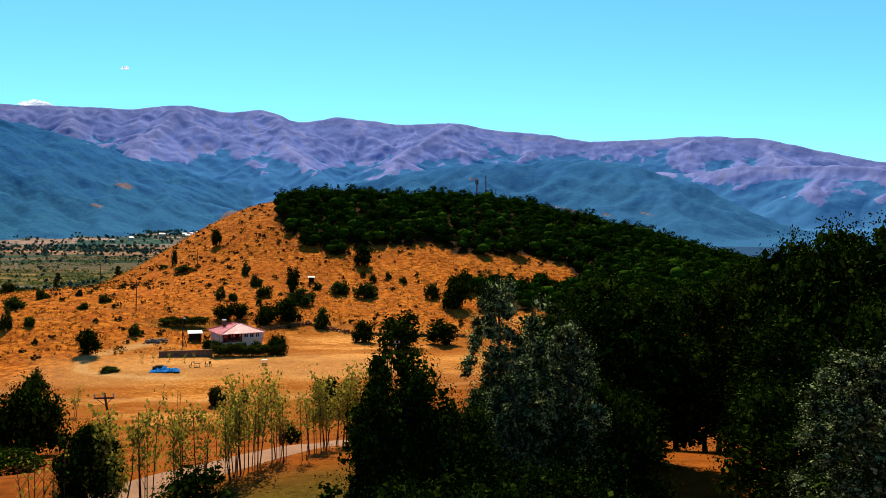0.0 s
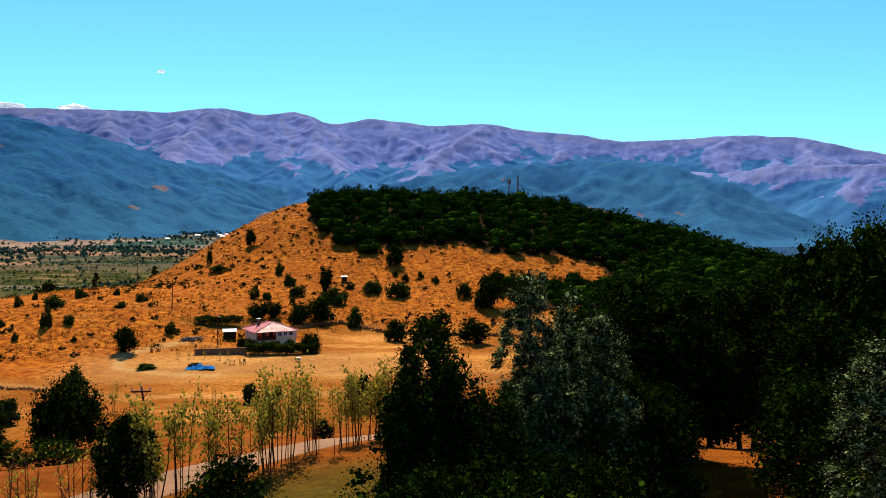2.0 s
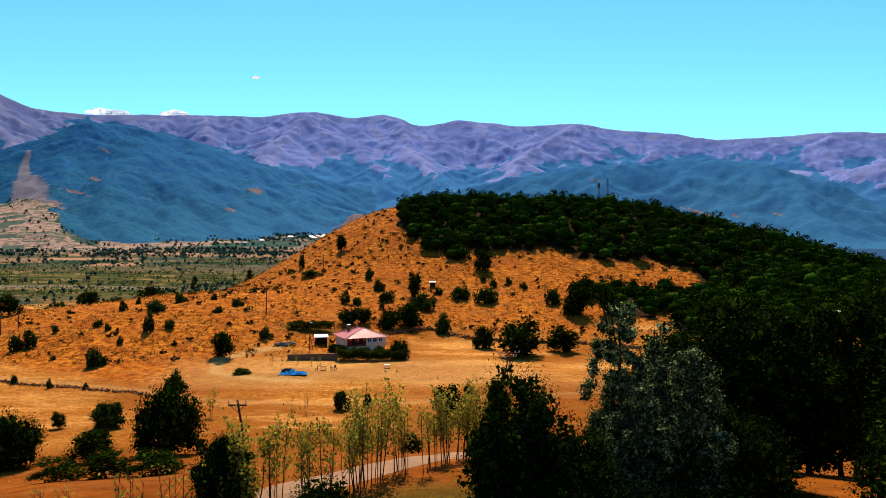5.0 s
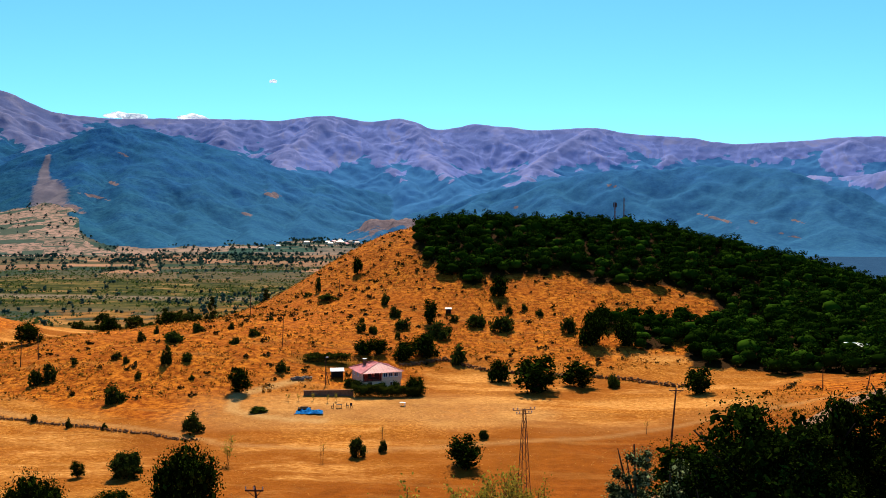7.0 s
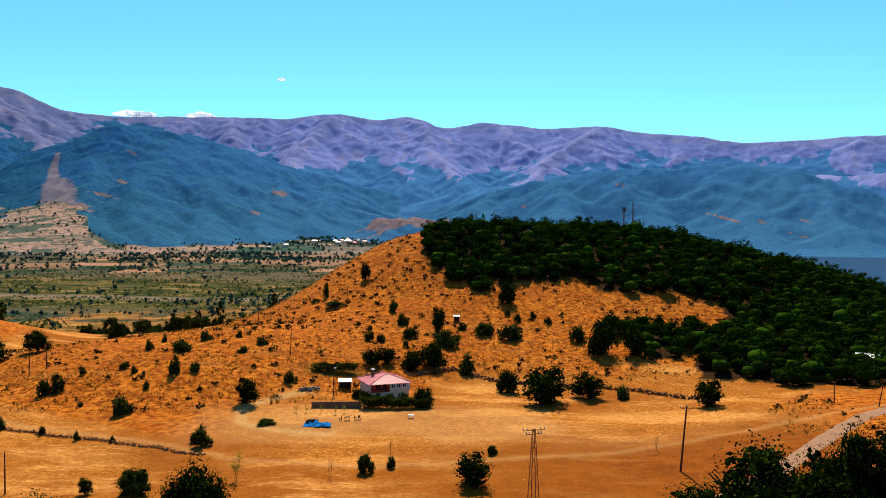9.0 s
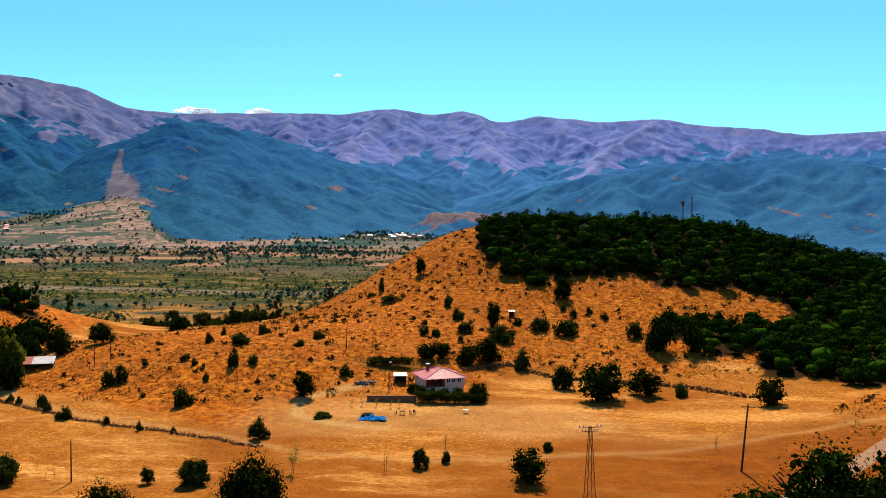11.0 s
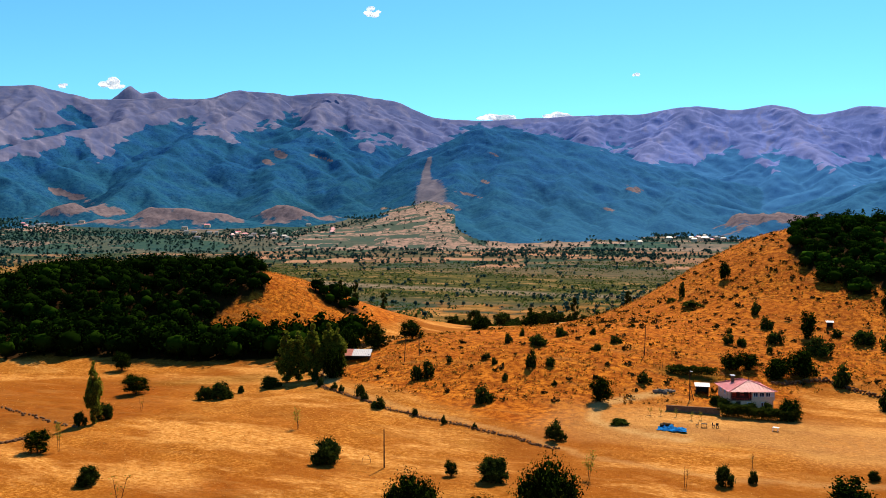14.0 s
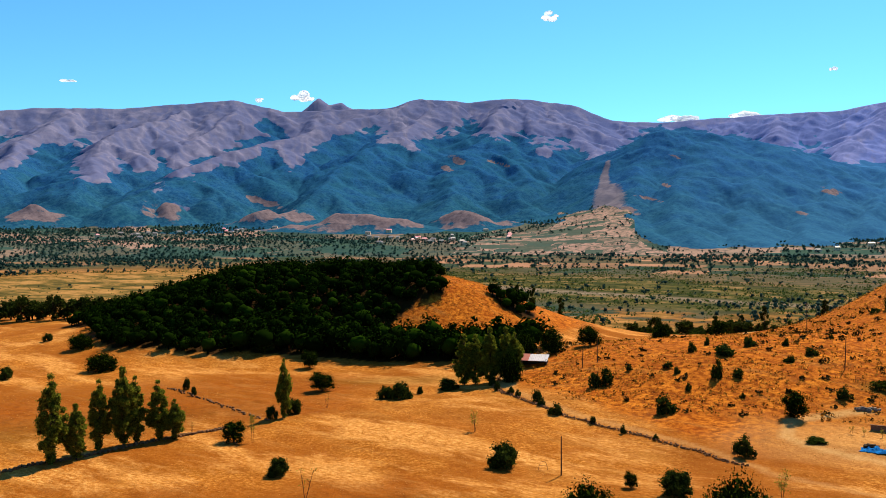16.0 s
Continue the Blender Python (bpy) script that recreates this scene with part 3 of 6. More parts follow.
ROAD = ((-90, 18), (-50, 33), (-30, 42), (-19, 48.5), (-10.6, 57), (0, 75), (12, 98), (22, 114), (48, 142), (77, 176), (100, 192), (150, 212))
YARD_TRACK = ((-46, 150), (-20, 147), (20, 156), (60, 176), (110, 196))
LOOP_TRACK = ((-40, 200), (-52, 186), (-50, 176), (-42, 171), (-30, 170))


def field_cells(x, y, wide=110.0, deep=80.0):
    """Crooked small fields: a shade for each, and the distance to its edge."""
    c, s = math.cos(radians(14)), math.sin(radians(14))
    u = x * c + y * s + 30 * vnoise(x / 190, y / 190, 141)
    v = -x * s + y * c + 30 * vnoise(x / 190, y / 190, 142)
    row = np.floor(v / deep)
    u = u + wide * hash2(row, row * 0, 143)
    w = wide * (0.6 + 1.3 * hash2(row, row * 0 + 3, 144))
    col = np.floor(u / w)
    fu, fv = u / w - col, v / deep - row
    edge = np.minimum(np.minimum(fu, 1 - fu) * w, np.minimum(fv, 1 - fv) * deep)
    side = np.where(np.minimum(fu, 1 - fu) * w < np.minimum(fv, 1 - fv) * deep, 0, 1)
    return hash2(col, row, 145), edge, hash2(col * 2 + side, row, 146)


def ground_zones(x, y, z):
    r, az = np.hypot(x, y), np.degrees(np.arctan2(-x, y))
    wob = fbm(x / 25, y / 25, 3, 77)
    low = sstep(z + 1.5 * wob, -26.5, -28.8)
    terrace = low * (1 - sstep(r + 20 * wob, 520, 600))
    knoll = sstep(line_distance(x, y, ((-60, 158), (-126, 184), (-140, 215))) + 0, 3, 9) * sstep(y - 0.41 * (-60 - x) - 158, -2, 4) * sstep(x, -140, -120)
    straw = terrace * (1 - knoll * sstep(-x, 45, 62))
    yard = bump(x, y, -8, 176, 62, 17, 4, 2.0)
    right = sstep(x, -30, 10) * sstep(166 + 0.32 * x - y + 5 * wob, -4, 6)
    stub_left = sstep(az, 40, 46) * sstep(r + 14 * wob, 190, 205) * (1 - sstep(r, 255, 275)) + sstep(az, 36, 41) * (1 - sstep(r + 9 * wob, 132, 146))
    stubble = np.clip(terrace * (right + stub_left * 0.85) + sstep(r, 135, 118), 0, 1) * (1 - yard)
    bare = np.maximum(np.exp(-(line_distance(x, y, YARD_TRACK) / 1.2) ** 4) * 0.4, np.exp(-(line_distance(x, y, LOOP_TRACK) / 1.7) ** 4) * 0.95)
    bare = np.maximum(bare, 0.42 * yard * sstep(wob, -0.5, 0.4))
    bare = np.maximum(bare, np.exp(-(line_distance(x, y, ((-122, 186), (-134, 205), (-132, 250), (-110, 330), (-120, 420))) / 2.4) ** 4))
    bare = bare * (1 - sstep(r, 480, 560))
    bare = np.maximum(bare, 0.5 * np.exp(-(line_distance(x, y, ((-133, 206), (-124.5, 188.5), (-116.5, 180.6), (-91, 168.3), (-76.5, 165.6), (-58, 159), (-47, 152))) / 1.2) ** 4))
    lush = bump(x, y, -5, 49, 15, 7, 38, 2.0) + 0.8 * bump(x, y, -36, 216, 9, 4, 0, 2.0) + 0.4 * bump(x, y, -160, 186, 26, 8, 25, 1.5) + 0.3 * bump(x, y, -178, 92, 40, 16, 70, 1.5)
    far = sstep(r + 40 * wob, 500, 600) * sstep(z, -36, -41)
    river = np.exp(-((y + 0.14 * x - 690 - 70 * vnoise(x / 260, y / 900, 5)) / 22) ** 4) * sstep(-x, -40, 60) * sstep(700 + x, 0, 150)
    band = sstep(y + 0.14 * x, 540, 620) * (1 - sstep(y + 0.14 * x, 820, 1000)) * (1 - 0.75 * sstep(az, 42, 50))
    plain_w = sstep(az, 43, 52) * sstep(r, 480, 620) * (1 - sstep(r, 1150, 1500))
    scrub = far * np.clip(band + 0.5 * plain_w * sstep(vnoise(x / 70, y / 34, 8) + 0.7 * vnoise(x / 24, y / 11, 9) + 0.5 * sstep(r, 760, 600) - 0.1 * sstep(r, 760, 900), -0.3, 0.08), 0, 1)
    near_field = sstep(r, 420, 470) * (1 - sstep(r + 60 * wob, 600, 660)) * sstep(az, 8, 14) * (1 - sstep(az, 36, 42)) * sstep(vnoise(x / 60, y / 25, 28) + 0.5 * wob, -0.45, -0.15)
    plots = far * (1 - plain_w) * (1 - near_field)
    scrub = scrub * (1 - near_field)
    return dict(tone=field_cells(x, y)[0], straw=straw, stubble=stubble, steppe=np.clip(plain_w + 0.85 * near_field, 0, 1), bare=np.clip(bare, 0, 1), lush=np.clip(lush, 0, 1), floor_shade=1.0 * (main_wood(x, y) | west_wood(x, y)), plots=plots, scrub=scrub, gravel=far * river, wooded=sstep(-az + 3 * wob, 1, 8) * sstep(r + 40 * wob, 470, 620))


def build_ground():
    angles = np.concatenate([np.arange(-180, -36, 3.0), np.arange(-36, 68, 0.25), np.arange(68, 180.1, 3.5), [180.0]])
    radii = np.concatenate([[0.002, 1, 4], 8 * 1.016 ** np.arange(0, 163), np.arange(106, 300, 1.5), 300 * 1.0135 ** np.arange(0, 200)])
    radii = np.append(radii[radii < 1690], 1700.0)
    az, r, faces = polar_grid(angles, radii)
    x, y = -np.sin(np.radians(az)) * r, np.cos(np.radians(az)) * r
    z = ground_height(x, y)
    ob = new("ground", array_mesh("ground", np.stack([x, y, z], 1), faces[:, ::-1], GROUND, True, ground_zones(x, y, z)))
    return tagged(ob, "sunburnt grassland of hills, mown fields and a scrubby valley floor", "ground", kind="structure")


def build_mountains():
    angles = np.concatenate([np.arange(-180, -36, 3.0), np.arange(-36, 68, 0.1), np.arange(68, 180.1, 3.5), [180.0]])
    radii = np.concatenate([np.arange(1700, 2500, 15.0), np.arange(2500, 4480, 12.0), [4500, 4540, 4580, 4620, 4650, 4700, 4750, 4850]])
    az, r, faces = polar_grid(angles, radii)
    x, y = -np.sin(np.radians(az)) * r, np.cos(np.radians(az)) * r
    z, front = mountain_parts(az, r)
    wob = fbm(az / 3.5, r / 420, 3, 91)
    fine = fbm(x / 60, y / 60, 4, 97)
    el = np.degrees(np.arctan2(z - 12, r))
    line = smooth_table(az, TREE_AZ, TREE_EL, 0.3)
    gully = np.exp(-((az - 26.7 - 0.0006 * (r - 2800) - 0.45 * wob) / np.interp(r, (2300, 2550, 2900, 3300), (1.2, 0.6, 0.30, 0.2))) ** 2) * sstep(r, 2300, 2420) * (1 - sstep(r, 2850, 3080))
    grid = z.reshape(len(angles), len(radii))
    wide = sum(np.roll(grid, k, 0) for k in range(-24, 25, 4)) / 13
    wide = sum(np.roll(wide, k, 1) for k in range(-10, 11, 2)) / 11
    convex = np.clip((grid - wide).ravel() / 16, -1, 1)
    # bare rock above the tree line, reaching down along the spurs; woods reaching up in the gullies
    streak = np.interp(az, (-40, -22, -19, 10, 26, 30, 42, 48, 66), (1.5, 1.3, 0.4, 0.55, 0.4, 0.35, 0.5, 1.2, 1.3))
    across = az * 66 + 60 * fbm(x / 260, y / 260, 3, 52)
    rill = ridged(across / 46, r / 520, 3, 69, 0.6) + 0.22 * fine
    up = sstep(el - line + streak * convex + 0.45 * wob + 0.34 * fine + 0.5 * (rill - 0.5), -0.35, 0.35)
    spot = sstep(vnoise(x / 95, y / 150, 98) + 0.5 * fine, 1.02, 1.2) * 0.5
    bare = np.clip(np.maximum(up * (1 - front), 0.0) + spot * (1 - 0.3 * front) + 0.04, 0, 1)
    low_red = 0
    for a, d, wu, wv, h in BARE_HILLS:
        low_red = np.maximum(low_red, bump(x, y, -math.sin(radians(a)) * d, math.cos(radians(a)) * d, wu * 1.25, wv * 1.25, a, 1.6))
    patch = 0
    for a, e, wa, we in ((13.2, 2.0, 0.55, 0.28), (14.6, 0.6, 0.4, 0.16), (24.2, 1.8, 0.8, 0.12), (23.0, 2.6, 0.35, 0.14), (22.4, 4.4, 0.3, 0.1), (36.6, 4.4, 0.55, 0.32), (37.4, 3.9, 0.45, 0.25), (34.0, 4.2, 0.8, 0.12),
                         (-9.2, 2.6, 0.5, 0.12), (-15.6, 0.5, 1.0, 0.12), (-18.0, 0.2, 0.6, 0.12), (-20.5, 0.3, 0.5, 0.1), (-3.0, 1.2, 0.5, 0.12), (-20.0, -0.6, 0.8, 0.12), (48.9, 1.5, 1.5, 0.3), (25.2, 1.0, 1.0, 0.3)):
        patch = np.maximum(patch, np.exp(-((az - a + 0.6 * fine * wa) / wa) ** 2 - ((el - e + 0.25 * fine * we - 0.25 * (az - a)) / we) ** 2))
    earth = np.clip(low_red * (0.56 + 0.34 * convex + 0.26 * fine) + patch * 0.85, 0, 1)
    low = 1 - sstep(z - valley_base(az, r), np.where(az < 25, 4, 9), np.where(az < 25, 8, 15))
    fan = fan_mask(az, r, wob + 1.5 * vnoise(x / 60, y / 60, 93)) * low * (1 - sstep(r + 160 * wob, 2400, 2800))
    plots = low * (1 - sstep(r + 40 * wob + 130 * vnoise(x / 130, y / 130, 94), 2200, 2380)) * (1 - sstep(-az, -3, 3))
    # haze colour grows to the east and on the range behind the foothills
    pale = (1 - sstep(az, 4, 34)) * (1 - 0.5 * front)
    small = field_cells(x, y, 60, 42)[0]
    small = np.where((az < 30.4 + wob + 2.4 * vnoise(x / 80, y / 80, 95)) & (small < 0.6), 0.41 + 0.14 * small, small)
    tone = np.where(fan > 0.5, small, field_cells(x, y, 110, 80)[0])
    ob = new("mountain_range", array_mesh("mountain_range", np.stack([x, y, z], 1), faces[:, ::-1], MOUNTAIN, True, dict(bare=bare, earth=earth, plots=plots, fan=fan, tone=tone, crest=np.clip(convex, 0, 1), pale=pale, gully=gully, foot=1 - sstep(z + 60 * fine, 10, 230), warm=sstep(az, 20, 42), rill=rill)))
    return tagged(ob, "mountain range and wooded foothills with blue haze put into their colours", "mountains", kind="structure")



# ---- building blocks ----
def link_array(name, verts, faces, material, parent=None, smooth=False, label=""):
    ob = new(name, array_mesh(name, verts, faces, material, smooth))
    ob.parent = parent
    if label:
        ob["label"] = label
    return ob


def part(name, bm, material, parent, label="", smooth=False):
    me = bpy.data.meshes.new(name)
    if smooth:
        for f in bm.faces:
            f.smooth = True
    bm.to_mesh(me)
    bm.free()
    me.materials.append(material)
    ob = new(name, me)
    ob.parent = parent
    if label:
        ob["label"] = label
    return ob


def thing(name, x, y, z, label, category, group="", turn=0.0):
    ob = new(name)
    ob.empty_display_size = 0.3
    ob.matrix_basis = pose(x, y, z, 0, 0, turn)
    return tagged(ob, label, category, group)


def ground_z(x, y):
    return float(ground_height(np.array([x]), np.array([y]))[0])


def tube(points, radii, sides=6):
    """Quads of a tube along points."""
    P, R = np.asarray(points, float), np.asarray(radii, float)
    d = np.gradient(P, axis=0)
    d /= np.linalg.norm(d, axis=1, keepdims=True) + 1e-9
    ref = np.where(np.abs(d[:, 2:3]) > 0.9, np.array([[1.0, 0, 0]]), np.array([[0, 0, 1.0]]))
    u = np.cross(d, ref)
    u /= np.linalg.norm(u, axis=1, keepdims=True) + 1e-9
    v = np.cross(d, u)
    a = np.arange(sides) * 2 * math.pi / sides
    V = (P[:, None] + R[:, None, None] * (np.cos(a)[None, :, None] * u[:, None] + np.sin(a)[None, :, None] * v[:, None])).reshape(-1, 3)
    F = []
    for i in range(len(P) - 1):
        for j in range(sides):
            F.append((i * sides + j, i * sides + (j + 1) % sides, (i + 1) * sides + (j + 1) % sides, (i + 1) * sides + j))
    return V, np.array(F)


def join(parts):
    V, F, n = [], [], 0
    for v, f in parts:
        V.append(v)
        F.append(np.asarray(f) + n)
        n += len(v)
    return np.concatenate(V), np.concatenate(F)


def leaf_quads(rng, centres, normals, size, spread=1.0, slim=0.7):
    """A small pointed quad at every centre, its face roughly along the normal."""
    n = len(centres)
    nn = normals + spread * rng.normal(size=(n, 3))
    nn /= np.linalg.norm(nn, axis=1, keepdims=True) + 1e-9
    u = np.cross(nn, rng.normal(size=(n, 3)))
    u /= np.linalg.norm(u, axis=1, keepdims=True) + 1e-9
    v = np.cross(nn, u)
    s = size * rng.uniform(0.6, 1.35, (n, 1))
    V = np.stack([centres - u * s, centres + v * s * slim, centres + u * s, centres - v * s * slim], 1).reshape(-1, 3)
    return V, np.arange(4 * n).reshape(-1, 4)


def lumps(rng, count, shape):
    """Centres and radii of leaf clumps that fill a crown of height 1 and width 1 above z = 0."""
    C, R = [], []
    for _ in range(count):
        while True:
            p = rng.uniform(-1, 1, 3)
            if p @ p < 1:
                break
        if shape == "poplar":
            t = (p[2] + 1) / 2
            wid = 0.5 * (math.sin(min(t * 0.98 + 0.10, 1) * math.pi) ** 0.55 * 0.85 + 0.15) * (1 - 0.30 * t)
            C.append((p[0] * wid * 0.95, p[1] * wid * 0.95, 0.05 + 0.90 * t))
            R.append((0.10 + 0.12 * (1 - t)) * rng.uniform(0.8, 1.2))
        elif shape == "aspen":
            t = (p[2] + 1) / 2
            wid = 0.40 * (1 - 0.75 * abs(t - 0.36) ** 1.6)
            C.append((p[0] * wid, p[1] * wid, 0.10 + 0.84 * t))
            R.append(rng.uniform(0.12, 0.20) * (1 - 0.35 * t))
        elif shape == "bush":
            C.append((p[0] * 0.38, p[1] * 0.38, 0.12 + abs(p[2]) * 0.66))
            R.append(rng.uniform(0.17, 0.28))
        else:
            C.append((p[0] * 0.42, p[1] * 0.42, 0.48 + p[2] * 0.38))
            R.append(rng.uniform(0.13, 0.23))
    return np.array(C), np.array(R)


def crown_arrays(rng, shape, count, leaves, size, height_ratio=1.0, sprays=9, spread=1.0):
    """Leaves on the outsides of clumps; unit crown, to be scaled to width and height."""
    C, R = lumps(rng, count, shape)
    k = rng.integers(0, count, leaves)
    d = rng.normal(size=(leaves, 3))
    d[:, 2] += 0.25
    d /= np.linalg.norm(d, axis=1, keepdims=True)
    squash = np.array([1, 1, 1 / height_ratio])
    P = C[k] + d * (R[k] * rng.uniform(0.55, 1.03, leaves))[:, None] * squash
    # shaded inner sprays
    inner = sprays * count
    k2 = rng.integers(0, count, inner)
    d2 = rng.normal(size=(inner, 3))
    d2 *= (0.52 * rng.random(inner) ** 0.5 / np.linalg.norm(d2, axis=1))[:, None]
    P2 = C[k2] + d2 * R[k2][:, None] * squash
    P, d = np.concatenate([P, P2]), np.concatenate([d, rng.normal(size=(inner, 3))])
    size = np.concatenate([np.full((leaves, 1), size), np.minimum(0.45 * R[k2], (3.4 if sprays > 30 else 2.0) * size)[:, None]])
    P[:, 2] = np.abs(P[:, 2])
    V, F = leaf_quads(rng, P, d, size, spread)
    c = P.repeat(4, 0)
    V = c + (V - c) * squash
    return V, F


def trunk_arrays(rng, shape, thick, height_ratio):
    parts = []
    top = {"poplar": 0.93, "aspen": 0.9, "bush": 0.35, "oak": 0.72}[shape]
    n = 7
    z = np.linspace(-0.03, top, n)
    bend = np.cumsum(rng.normal(size=(n, 2)) * 0.012, 0)
    pts = np.column_stack([bend, z])
    parts.append(tube(pts, thick * np.linspace(1.15, 0.25, n), 7))
    for i in range({"poplar": 9, "aspen": 10, "bush": 6, "oak": 9}[shape]):
        s = rng.uniform(0.2, 0.9)
        a = rng.uniform(0, 6.28)
        b = np.array([np.interp(s * top, z, pts[:, 0]), np.interp(s * top, z, pts[:, 1]), s * top])
        reach = {"poplar": 0.16, "aspen": 0.2, "bush": 0.26, "oak": 0.32}[shape] * rng.uniform(0.6, 1.1)
        e = b + np.array([math.cos(a) * reach, math.sin(a) * reach, rng.uniform(0.08, 0.22)])
        parts.append(tube([b, (b + e) / 2 + (0, 0, -0.02), e], thick * np.array([0.5, 0.35, 0.12]), 5))
    return join(parts)


PROTO = {}


def plant(kind, x, y, h, w, label, category, group="", sink=0.1, turn=None, z=None):
    """One tree or bush: built once for every kind and variety, then copied to its place and size."""
    shape, material, count, leaves, size, thick, name = KINDS[kind]
    variety = int(hash2(np.array(x * 10 // 1), np.array(y * 10 // 1), 3) * 3)
    key = (kind, variety)
    z = ground_z(x, y) if z is None else z
    turn = hash2(np.array(x * 7 // 1), np.array(y * 7 // 1), 5) * 360 if turn is None else turn
    m = pose(x, y, z - sink, 0, 0, float(turn)) @ Matrix.Diagonal((w, w, h, 1))
    if key in PROTO:
        ob = copy_thing(PROTO[key], m @ Matrix.Diagonal([1 / s for s in PROTO[key].scale] + [1]))
    else:
        rng = np.random.default_rng(sum(ord(ch) for ch in kind) * 7 + variety)
        ratio = h / w
        ob = new(name)
        ob.matrix_basis = m
        link_array("trunk", *trunk_arrays(rng, shape, thick, ratio), BARK, ob, True)
        V, F = crown_arrays(rng, shape, count, leaves, size, ratio, 46 if kind.startswith("near") else 34 if kind in ("field_tree", "field_bush", "poplar") else 18)
        link_array("crown", V, F, material, ob)
        PROTO[key] = ob
    return tagged(ob, label, category, group)


KINDS = {
    # shape, leaves, clumps, leaf count, leaf size, trunk, name
    "hill_bush": ("bush", BUSHLEAF, 12, 620, 0.048, 0.03, "bush"),
    "hill_tree": ("bush", OAK, 30, 1900, 0.029, 0.035, "tree"),
    "far_tree": ("oak", BUSHLEAF, 16, 760, 0.05, 0.03, "tree"),
    "far_bush": ("bush", BUSHLEAF, 10, 340, 0.075, 0.03, "bush"),
    "far_poplar": ("poplar", BUSHLEAF, 20, 800, 0.09, 0.035, "poplar_tree"),
    "field_bush": ("bush", BUSHLEAF, 28, 2600, 0.023, 0.03, "bush"),
    "field_tree": ("bush", OAK, 46, 7000, 0.0120, 0.035, "tree"),
    "poplar": ("poplar", POPLAR, 80, 5200, 0.026, 0.030, "poplar_tree"),
    "near_oak": ("oak", OAK, 120, 14000, 0.0085, 0.030, "oak_tree"),
    "near_poplar": ("aspen", GLINTLEAF, 90, 16000, 0.0088, 0.035, "poplar_tree"),
    "near_shrub": ("bush", OAK, 50, 6500, 0.0092, 0.025, "bush"),
}


# ---- woods, one object each ----
def wood_stuff(name, spots, heights, widths, material, label, category, seed, leaves=88, size=0.072, core=True, clumps=10, shape="oak"):
    rng = np.random.default_rng(seed)
    protos = []
    g = np.linspace(-1, 1, 3 if core else 2)
    for _ in range(6):
        parts = []
        # dark inner mass of foliage
        for axis in range(3):
            for side in (-1, 1):
                a, b = np.meshgrid(g, g, indexing="ij")
                q = np.zeros((len(g) ** 2, 3))
                q[:, axis], q[:, (axis + 1) % 3], q[:, (axis + 2) % 3] = side, a.ravel(), b.ravel() * side
                q /= np.linalg.norm(q, axis=1, keepdims=True)
                q = q * np.array([0.31, 0.31, 0.26]) * (1 + 0.16 * np.sin(q[:, :1] * 7 + q[:, 1:2] * 6 + q[:, 2:] * 5 + len(protos))) + (0, 0, 0.42)
                parts.append((q, np.array([(0, 1, 4, 3), (1, 2, 5, 4), (3, 4, 7, 6), (4, 5, 8, 7)] if core else [(0, 1, 3, 2)])))
        V, F = join(parts)
        V, back = np.unique(np.round(V, 5), axis=0, return_inverse=True)
        parts = [(V, back.ravel()[F])]
        parts.append(crown_arrays(rng, shape, clumps, leaves, size, 1.0, 0, 0.35))
        parts.append(tube([(0, 0, -0.05), (0, 0, 0.4)], [0.04, 0.03], 3))
        protos.append(join(parts))
    out = []
    for (x, y, z), h, w in zip(spots, heights, widths):
        V, F = protos[rng.integers(6)]
        a = rng.uniform(0, 6.28)
        c, s = math.cos(a), math.sin(a)
        out.append((np.column_stack([(V[:, 0] * c - V[:, 1] * s) * w + x, (V[:, 0] * s + V[:, 1] * c) * w + y, V[:, 2] * h + z]), F))
    V, F = join(out)
    return tagged(new(name, array_mesh(name, V, F, material, True)), label, category, kind="stuff")


def scatter(rng, x0, x1, y0, y1, step, keep, jitter=0.45):
    xs, ys = np.meshgrid(np.arange(x0, x1, step), np.arange(y0, y1, step))
    xs, ys = xs.ravel() + rng.uniform(-jitter, jitter, xs.size) * step, ys.ravel() + rng.uniform(-jitter, jitter, ys.size) * step
    ok = keep(xs, ys)
    return xs[ok], ys[ok]


def main_wood(x, y):
    wob = 4 * fbm(x / 11, y / 11, 2, 5)
    top = np.interp(x, (-26, -20, -10, 0, 10, 28, 41, 53, 60, 82, 120, 250), (352, 326, 304, 299, 308, 307, 304, 296, 299, 297, 260, 200))
    low = np.interp(x, (42, 46, 55, 58, 68, 100, 140, 250), (262, 243, 236, 228, 225, 213, 200, 185))
    upper = (y + wob > top) & (x > -23 + 0.12 * (y - 350))
    lower = (x + wob > 43) & (y + wob > low) & ~((x < 80) & (y > 270) & (y < 298)) & ((x > 62) | (fbm(x / 9, y / 9, 2, 15) > -0.25))
    return (upper | lower) & (y < 378) & (x < 235)


